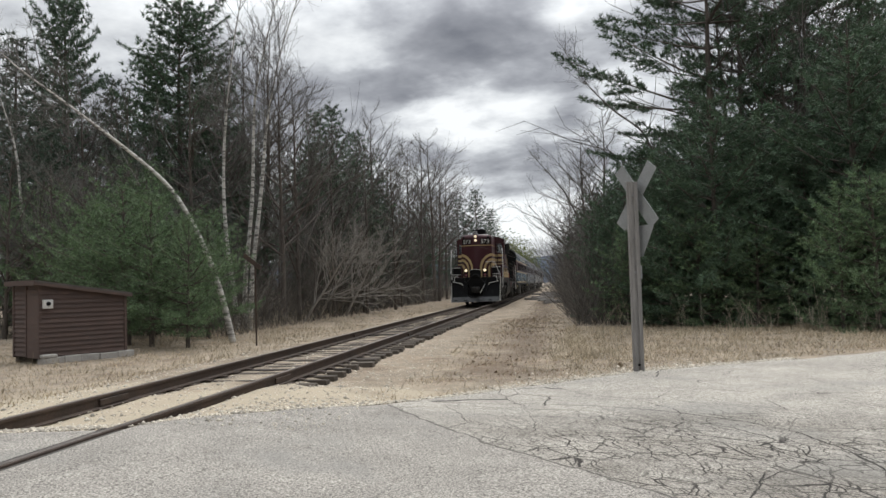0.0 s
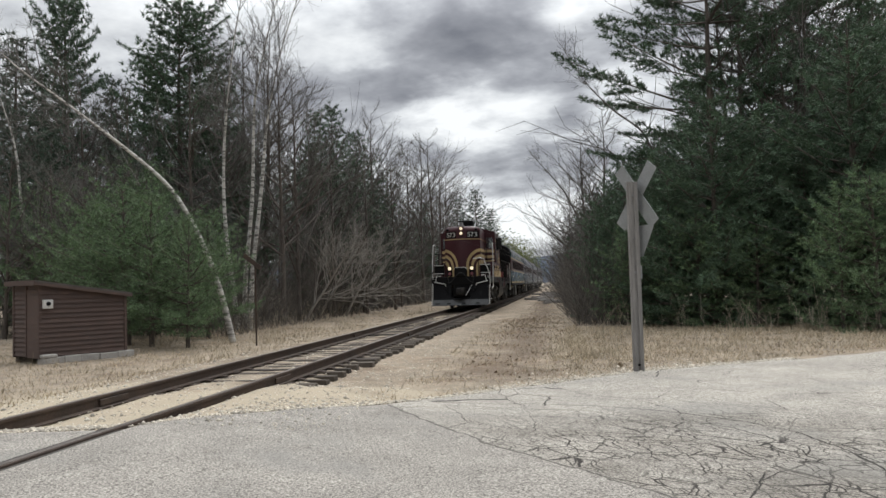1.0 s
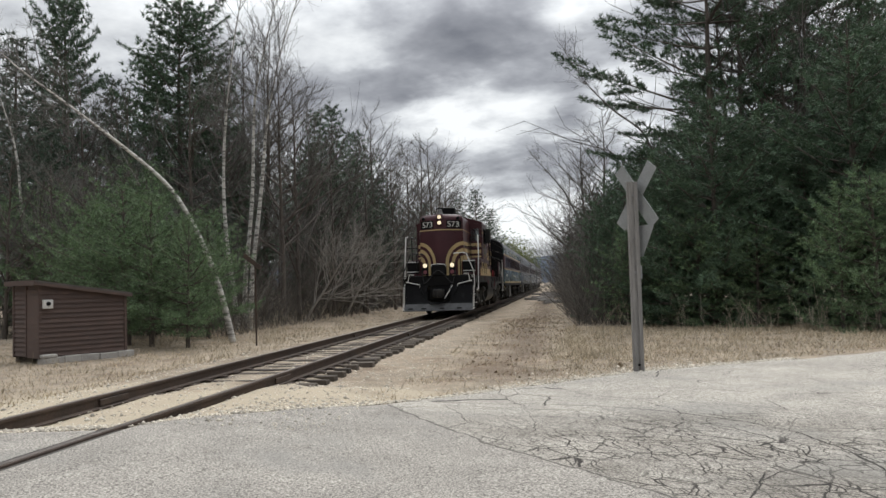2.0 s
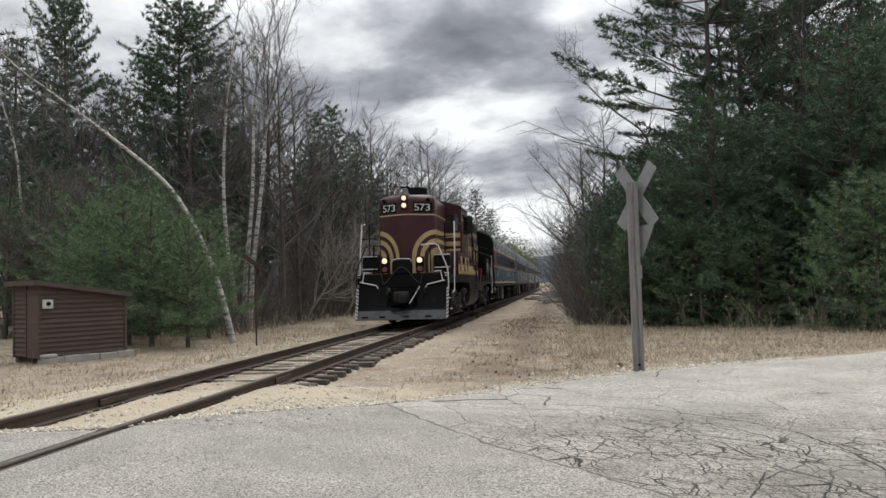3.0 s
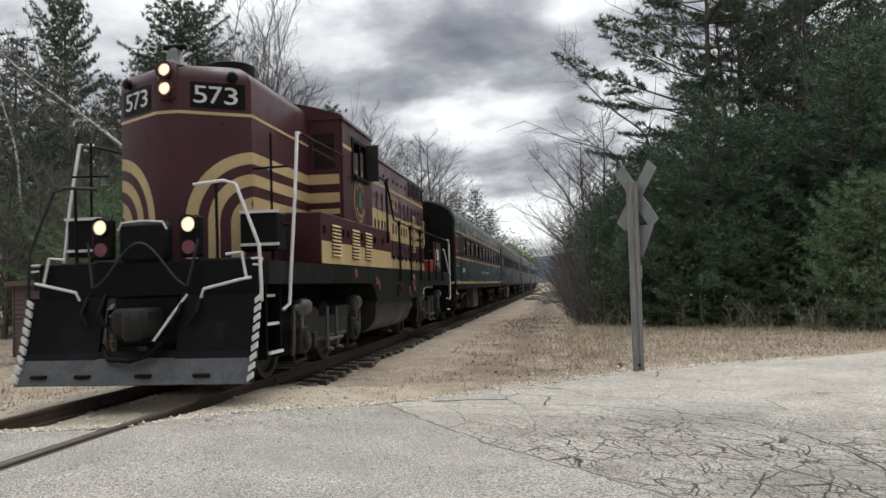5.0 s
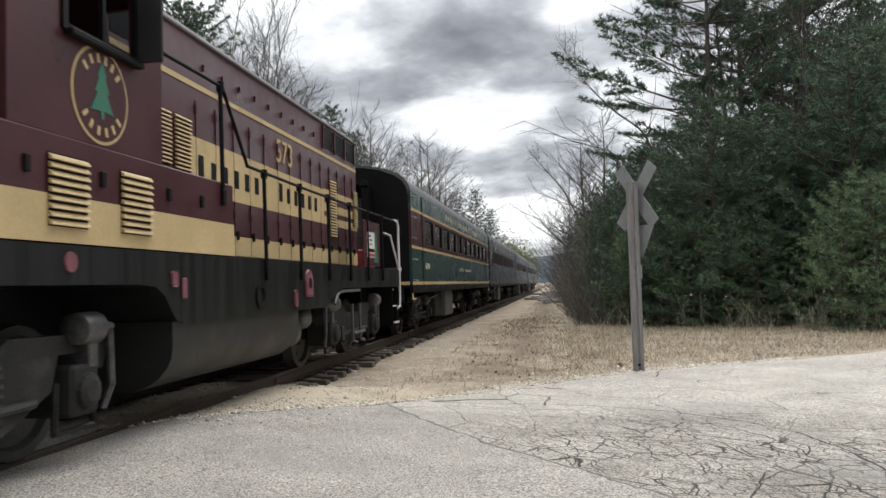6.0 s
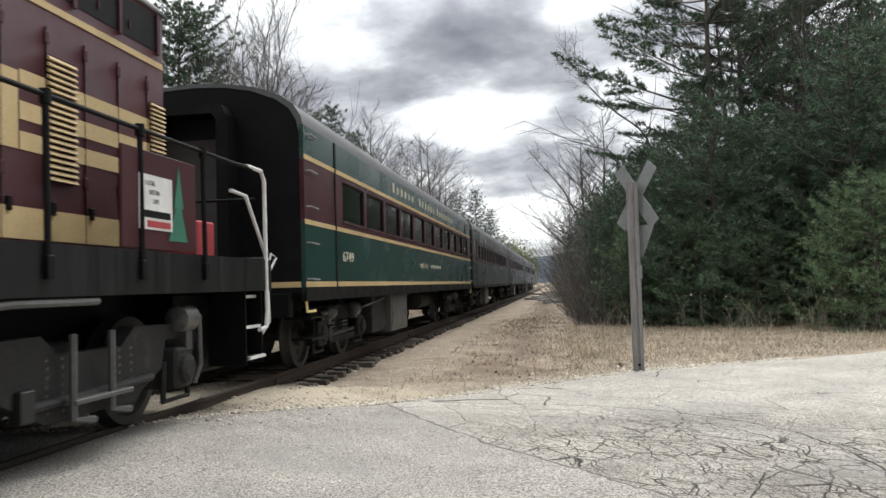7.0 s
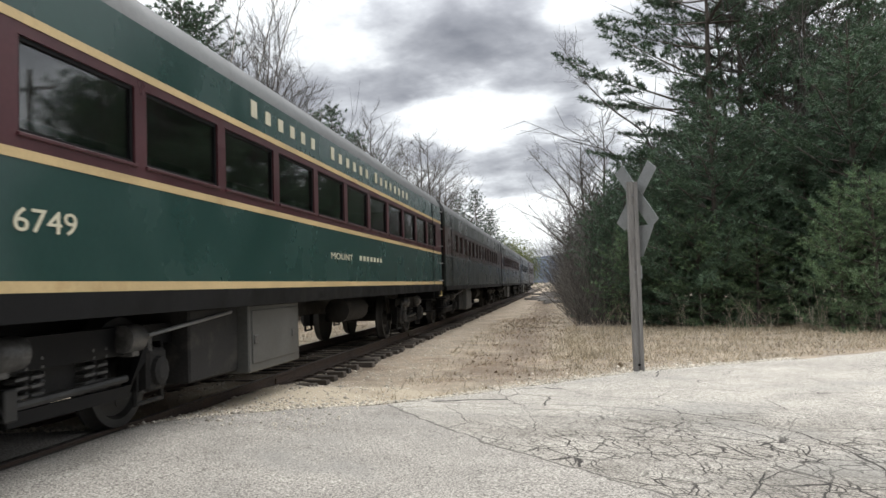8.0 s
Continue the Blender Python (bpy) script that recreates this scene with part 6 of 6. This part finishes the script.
# taller pines
MID_A = [(-8.0, 46.0, 12.3), (-13.2, 58.0, 14.6), (-11.2, 64.0, 14.1), (-8.6, 43.0, 9.5), (-10.6, 37.0, 8.6), (-19.1, 44.0, 15.3), (-17.6, 50.0, 16.8), (8.8, 48.0, 8.4), (7.7, 60.0, 8.0), (7.4, 75.0, 8.0), (10.5, 44.0, 9.4)]
MID_B = [(-13.0, 31.5, 7.6), (-16.6, 31.0, 8.6), (-19.5, 31.5, 10.5), (-9.6, 33.0, 6.2), (-7.4, 54.0, 9.0), (-23.2, 40.0, 10.1), (-21.9, 36.0, 14.7), (-21.6, 44.0, 14.4), (-6.6, 115.0, 15.2), (-6.4, 135.0, 14.1), (-7.4, 100.0, 12.5)]
set_at(build_pine("tall white pine with a dark pointed crown", 14.0, 3.5, 34, M_NEEDLE, base=0.12, gap=0.46, per=7, ragged=0.25, sub=0.22, blades=7, length=0.25, width=0.056),
       MID_A + random_rows(3, -30, -16, 50, 95, 12, 16, 5) + [(17.2, 41.0, 17.0), (18.6, 38.0, 15.5), (17.6, 33.0, 12.0), (9.4, 40.0, 8.0), (11.2, 39.0, 8.6), (12.6, 41.0, 9.0), (14.2, 43.0, 9.8), (10.3, 50.0, 9.6), (12.5, 52.0, 10.5)] + random_rows(9, -16, -7.5, 56, 130, 6.5, 9.5, 16), 4, 14.0, "tall pines")
set_at(build_pine("tall blue-green pine deep in the wood", 13.0, 2.7, 35, M_NEEDLE3, base=0.2, gap=0.5, per=7, ragged=0.3, sub=0.22, blades=9, length=0.27, width=0.05),
       MID_B + random_rows(3, -28, -13, 36, 60, 10, 14, 7) + [(-26, 33, 11), (-31, 38, 13)] + random_rows(2, 12, 18, 34, 60, 6, 7.5, 8) + random_rows(10, -13, -7.5, 40, 70, 5, 7.5, 17), 5, 13.0, "blue-green pines")
dark_pine = build_pine("tall dark white pine with a full rounded crown", 15.8, 2.75, 37, M_NEEDLE, base=0.42, gap=0.42, per=7, ragged=0.36, power=0.42, sub=0.15, blades=14, length=0.23, width=0.042)
set_at(dark_pine, [(-13.4, 37.0, 15.9)], 16, 15.8, "tall pines")
place_copy(dark_pine, pose(-23.0, 42.0, -0.3, 0, 0, 75) @ Matrix.Diagonal((0.78, 0.78, 1.22, 1)), "tall pines")
OLD = [(10.9, 33.0, 15.8), (13.1, 36.0, 17.4), (16.0, 37.5, 18.0)]
set_at(build_pine("old white pine with open spreading limbs", 16.0, 4.9, 36, M_NEEDLE, base=0.40, gap=1.15, per=5, ragged=0.3, power=0.35, sub=0.12, blades=16, length=0.22, width=0.031, droop=0.06, inner=0.40, lift=0.30), OLD, 6, 16.0, "old pines")

# leafless trees
BARE_A = [(-6.9, 33.0, 11.4), (-9.6, 38.0, 14.4), (-8.2, 42.0, 11.5), (-8.1, 55.0, 13.7), (-7.0, 62.0, 12.8), (-6.4, 72.0, 15.0), (-11.6, 40.0, 14.9), (-5.9, 44.0, 9.8), (-16.4, 34.0, 11.3), (5.9, 75.0, 11.9), (7.8, 50.0, 12.2)]
BARE_B = [(-7.2, 36.0, 11.7), (-8.0, 60.0, 12.5), (-6.4, 66.0, 13.7), (-6.4, 80.0, 13.2), (-6.7, 40.0, 9.7), (-5.5, 50.0, 10.1), (-18.9, 36.0, 12.5), (-15.6, 35.0, 10.7), (7.0, 62.0, 12.7), (12.4, 36.0, 15.1), (15.0, 34, 14), (14.0, 32.5, 13.0), (13.1, 33.5, 13.5)]
set_at(build_bare_tree("tall leafless hardwood with grey-brown twigs", 12.0, 41), BARE_A + random_rows(8, -22, -9, 32, 60, 9, 13, 9) + random_rows(6, -12, -6, 70, 120, 10, 13, 10), 7, 12.0, "leafless trees")
set_at(build_bare_tree("leafless tree with rising crooked limbs", 12.0, 42, spread=0.5, start=0.15), BARE_B + random_rows(8, -20, -8, 33, 64, 8, 12, 11) + random_rows(5, 6.5, 10, 60, 120, 8, 12, 12), 8, 12.0, "leafless trees")
SAPLINGS = random_rows(13, -9, -6.0, 30, 62, 4, 7, 13) + random_rows(8, -16, -9, 25, 32, 4, 7, 14) + random_rows(12, 5.6, 7.2, 36, 80, 3.5, 6.5, 15)
set_at(build_bare_tree("thin leafless sapling at the wood's edge", 6.0, 43, spread=0.5, start=0.1, limbs=26), SAPLINGS, 9, 6.0, "leafless saplings")

# birches
build_birch("white birch leaning far over the pines", [(-4.71, 22.5, -0.3), (-5.0, 22.5, 0.99), (-5.24, 22.3, 2.0), (-5.61, 22.0, 3.16), (-6.23, 21.7, 4.4), (-7.68, 21.2, 5.71), (-9.16, 20.8, 6.94), (-10.18, 20.5, 7.75), (-10.9, 20.3, 8.5)], 0.10, 51, 0.6, drop=True)
for seed, y, line in ((52, 29.3, [(-7.38, -0.35), (-7.52, 1.12), (-7.78, 2.87), (-7.91, 5.07), (-7.82, 7.28), (-7.6, 9.26), (-7.33, 11.25), (-6.9, 13.2)]),
                      (53, 29.5, [(-7.2, -0.35), (-7.17, 1.55), (-6.98, 3.06), (-6.78, 5.02), (-6.71, 7.43), (-6.62, 8.98), (-6.07, 11.16), (-5.4, 13.4)]),
                      (54, 29.1, [(-6.84, -0.35), (-6.7, 1.97), (-6.49, 3.48), (-6.23, 5.43), (-6.08, 7.18), (-5.9, 8.27), (-5.4, 10.44), (-4.6, 12.6)]),
                      (55, 30.0, [(-16.6, -0.3), (-16.81, 3.1), (-16.98, 4.86), (-17.12, 6.75), (-17.42, 8.18), (-17.8, 9.15), (-18.2, 10.4)])):
    build_birch("slim white birch with black-flecked bark", [(x, y, z) for x, z in line], 0.105 if seed != 55 else 0.09, seed, 0.5)
# broken snag and dead top on the far side
for label, line, r0 in (("dead leaning snag over the track side", [(8.2, 61, -0.3), (7.4, 60.5, 3.0), (6.7, 60.0, 5.3), (5.5, 60.0, 7.9), (4.5, 60.0, 9.2), (3.3, 60.0, 10.6)], 0.12),
                        ("dead branch-tipped snag among pines", [(9.6, 34.2, -0.3), (9.4, 34, 5), (8.6, 34, 7.4), (7.4, 34.0, 8.3), (6.4, 34.0, 9.4), (5.6, 34.0, 10.6)], 0.07)):
    T = build_birch(label, line, r0, 61, 0.62, boughs=9, reach=1.0)
    T.name = "dead_snag"
    tagged(T, category="dead tree", group="dead snags")
    for ch in T.children:
        ch.data.materials[0] = M_TWIG
# dead pale saplings that lean out of the wood
dead = build_bare_tree("pale dead sapling leaning out of the brush", 4.6, 45, spread=0.62, start=0.15, mat=M_PALE_TWIG, bark=M_PALE_TWIG, name="dead_sapling", limbs=20)
dead.matrix_basis = pose(-6.6, 35.0, -0.25, 0, 34, 10)
tagged(dead, group="dead saplings")
for x, y, lean, turn in ((-6.9, 38.0, 40, -25), (-6.3, 41.0, 28, 15), (-6.8, 45.0, 36, -5)):
    place_copy(dead, pose(x, y, -0.25, 0, lean, turn), "dead saplings")
# a budding tree far down the line
bud = build_bare_tree("distant tree with yellow-green spring buds", 9.0, 44, spread=0.45, start=0.1)
pts = np.random.RandomState(3).normal(size=(2600, 3)) * np.array([2.0, 2.0, 2.2]) + np.array([0, 0, 5.2])
needles("crown", pts, np.tile([0, 0, 0.4], (2600, 1)), M_BUD, bud, 4, 0.35, 0.12)
set_at(bud, [(-3.5, 205, 9.5), (-7, 190, 11), (-9, 225, 12)], 3, 9.0, "budding trees")


def brush(name, label, spots, mat, h0, h1, seed, kind="stuff", lean=0.45, r=0.007, forks=2):
    rng = np.random.RandomState(seed)
    w = Wood()
    for x, y in spots:
        h = rng.uniform(h0, h1)
        d = np.array([rng.normal(0, lean), rng.normal(0, lean), 1.0])
        o = np.array([x, y, float(ground_z(x, y)) - 0.03])
        mid = o + d * h * 0.5 + rng.normal(0, 0.06 * h, 3)
        e = o + d * h + rng.normal(0, 0.15 * h, 3)
        w.add(np.stack([o, mid, e]), r, r * 0.4, 3)
        for _ in range(forks):
            p = o + (mid - o) * rng.uniform(0.5, 1) if rng.uniform() < 0.5 else mid + (e - mid) * rng.uniform(0, 0.7)
            w.add(np.stack([p, p + (d + rng.normal(0, 0.7, 3)) * h * rng.uniform(0.15, 0.4)]), r * 0.6, r * 0.3, 3)
    ob = w.make(name, mat, None)
    return tagged(ob, label, "undergrowth", kind=kind)


def scatter(n, x0, x1, y0, y1, seed, power=1.0):
    rng = np.random.RandomState(seed)
    return np.column_stack([x0 + (x1 - x0) * rng.uniform(size=n) ** power, rng.uniform(y0, y1, size=n)])


brush("left_undergrowth", "tangled grey-brown leafless brush under the trees", np.concatenate([scatter(3800, -6.2, -14, 25, 75, 1, 1.4), scatter(900, -5.8, -10, 70, 130, 2), scatter(1200, -9, -32, 25.5, 36, 3)]), M_BRUSH, 0.6, 3.4, 4, r=0.010)
brush("right_undergrowth", "brown leafless brush along the wood", np.concatenate([scatter(2600, 5.2, 9, 34, 120, 5, 1.2), scatter(1300, 5.4, 7.4, 27.5, 46, 8)]), M_BRUSH, 0.6, 3.2, 6, r=0.010)
brush("tall_dead_weeds", "tall pale dead weeds below the pines", np.concatenate([scatter(46, 9.3, 10.6, 22.2, 23.6, 9), scatter(34, 11.0, 11.9, 22.0, 23.0, 18), scatter(26, 5.6, 7.0, 19, 24, 10), scatter(30, 12.4, 15, 20.8, 22, 12), scatter(10, 7.6, 9.2, 22.5, 24.5, 14), scatter(160, -7, -5, 25, 40, 13)]), M_WEED, 0.3, 1.15, 7, lean=0.25, r=0.0045, forks=2)


def blades(name, label, xy, h0, h1, width, mat, seed, lean=0.6):
    rng = np.random.RandomState(seed)
    n = len(xy)
    z = ground_z(xy[:, 0], xy[:, 1]) - 0.005
    o = np.column_stack([xy, z])
    d = rng.normal(0, lean, size=(n, 3))
    d[:, 2] = 1.0
    d /= np.linalg.norm(d, axis=1)[:, None]
    w = rng.normal(size=(n, 3))
    w[:, 2] = 0
    w /= np.linalg.norm(w, axis=1)[:, None]
    w *= width * rng.uniform(0.6, 1.4, size=(n, 1)) * 0.5
    L = rng.uniform(h0, h1, size=(n, 1))
    v = np.stack([o - w, o + w, o + d * L], 1).reshape(-1, 3)
    ob = mesh_object(name, v, np.arange(3 * n).reshape(-1, 3), mat)
    return tagged(ob, label, "grass", kind="stuff")


def verge(n, seed, x0, x1, y0, y1, patch=0.0):
    rng = np.random.RandomState(seed)
    xy = np.column_stack([rng.uniform(x0, x1, n), rng.uniform(y0, y1, n)])
    keep = (xy[:, 1] > road_edge(xy[:, 0]) + 0.25 + rng.exponential(0.5, n)) & (waves(xy[:, 0], xy[:, 1], 3.2, 17) > patch + rng.normal(0, 0.8, n))
    return xy[keep]


blades("dead_grass", "short dead tan grass", np.concatenate([verge(42000, 1, 5.0, 15.5, 12, 27, -0.7), verge(16000, 2, 2.4, 5.5, 10, 34, 0.35), verge(34000, 3, -13, -1.9, 9, 30, -0.3), verge(12000, 4, -8, -1.9, 30, 70, -0.3), verge(9000, 5, 3.0, 6.5, 26, 80, 0.0)]), 0.04, 0.17, 0.012, M_GRASS, 3, lean=0.9)
blades("leaf_litter", "scattered brown dead leaves and straw", np.concatenate([verge(1500, 11, 3.2, 15, 11, 26, 0.5), verge(2600, 12, -12, -1.9, 10, 30, 0.3), verge(2200, 13, 3.2, 6, 14, 60, 0.2), verge(9000, 14, 2.9, 5.0, 12.5, 36, 0.0), verge(1800, 15, 9.5, 12.5, 15.5, 19, 0.3), verge(1500, 16, 4.6, 9, 12.6, 15, 0.4)]), 0.03, 0.09, 0.06, M_LITTER, 5, lean=4.5)


blades("flattened_straw", "flattened pale straw on the verge", np.concatenate([verge(26000, 21, 4.6, 15.5, 12, 27, -0.6), verge(14000, 22, -13, -1.9, 9, 30, -0.2), verge(5000, 23, 2.2, 4.8, 10, 30, 0.2)]), 0.07, 0.18, 0.009, M_GRASS, 9, lean=4.0)
def tufts(n, seed, x0, x1, y0, y1, each, spread):
    """Places of grass stalks gathered in tussocks."""
    rng = np.random.RandomState(seed)
    c = np.column_stack([rng.uniform(x0, x1, n), rng.uniform(y0, y1, n)])
    xy = np.repeat(c, each, axis=0) + rng.normal(0, spread, size=(n * each, 2))
    return xy[xy[:, 1] > road_edge(xy[:, 0]) + 0.2]


blades("straw_tussocks", "pale wispy tussocks of dead grass", np.concatenate([tufts(40, 41, 4.6, 6.6, 14, 23, 26, 0.10), tufts(60, 42, 6.5, 15, 17, 24, 24, 0.12), tufts(45, 43, -9, -2.2, 12, 28, 24, 0.10), tufts(30, 44, -6, -2.4, 26, 45, 24, 0.12)]), 0.16, 0.42, 0.009, M_STRAW, 45, lean=0.55)
brush("fallen_twigs", "fallen twigs and dead stalks on the verge", np.concatenate([scatter(30, 10.4, 12.0, 17.6, 19.4, 31), scatter(18, 3.2, 4.6, 12.5, 24, 32), scatter(12, -10, -3, 12, 24, 33), scatter(14, 6.6, 9, 15, 22, 34)]), M_WEED, 0.08, 0.25, 35, lean=1.3, r=0.0035)


def build_gravel():
    rng = np.random.RandomState(14)
    n = 7000
    x = rng.uniform(-2.2, 9, n)
    off = rng.exponential(0.45, n)
    y = road_edge(x) + off + 0.02 - rng.uniform(0, 0.15, n)
    n2 = 4500
    x = np.concatenate([x, rng.uniform(-2.4, 2.6, n2)])
    y = np.concatenate([y, 7.2 + rng.exponential(9, n2)])
    n += n2
    z = np.maximum(ground_z(x, y), np.where(y < road_edge(x), road_z(x, y), -9))
    keep = np.abs(np.abs(x) - 0.753) > 0.09
    x, y, z = x[keep], y[keep], z[keep]
    n = len(x)
    s = rng.uniform(0.007, 0.024, n) * np.where(rng.uniform(size=n) < 0.03, 2.2, 1)
    octa = np.array([(1, 0, 0), (-1, 0, 0), (0, 1, 0), (0, -1, 0), (0, 0, 0.7), (0, 0, -0.7)])
    v = np.column_stack([x, y, z])[:, None, :] + octa[None] * s[:, None, None] * rng.uniform(0.6, 1.3, size=(n, 6, 1))
    tri = np.array([(0, 2, 4), (2, 1, 4), (1, 3, 4), (3, 0, 4), (2, 0, 5), (1, 2, 5), (3, 1, 5), (0, 3, 5)])
    f = (np.arange(n)[:, None, None] * 6 + tri[None]).reshape(-1, 3)
    ob = mesh_object("gravel", v.reshape(-1, 3), f, M_STONE)
    return tagged(ob, "loose pale gravel along road and track", "gravel", kind="stuff")


build_gravel()


def build_hill():
    xs = np.linspace(-1500, 1900, 90)
    verts, faces = [], []
    top = 46 + 22 * np.sin(xs / 420 + 2.1) + 8 * np.sin(xs / 130) + 3 * np.sin(xs / 37)
    for k, (dy, f) in enumerate(((0, 0.0), (60, 0.55), (160, 0.9), (260, 1.0), (500, 0.7))):
        verts += [(x, 1500 + dy, -5 + f * h) for x, h in zip(xs, top)]
    n = len(xs)
    for k in range(4):
        faces += [(k * n + i, k * n + i + 1, (k + 1) * n + i + 1, (k + 1) * n + i) for i in range(n - 1)]
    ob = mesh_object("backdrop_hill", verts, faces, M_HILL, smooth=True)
    return tagged(ob, "wooded ridge far away, its haze painted in blue", "hill", kind="structure")


build_hill()
# --- what moves: the train, straight along the track ---
def along(t):
    """Where the locomotive's nose is along the track."""
    u = (t - 4.0) / 4.0
    return 17.421 - 31.549 * u - 0.700 * u ** 2 + 0.927 * u ** 3 + 0.028 * u ** 4


def motions():
    times = [i * 0.5 for i in range(17)]
    for ob, dy in TRAIN:
        walk(ob, [(t, pose(0, along(t) + dy, 0)) for t in times])
    turns = [i / 15 for i in range(121)]
    for wheel, y in WHEELS:
        walk(wheel, [(t, pose(0, y, WHEEL_R, -math.degrees((along(t) - along(0)) / WHEEL_R) % 360)) for t in turns])


motions()
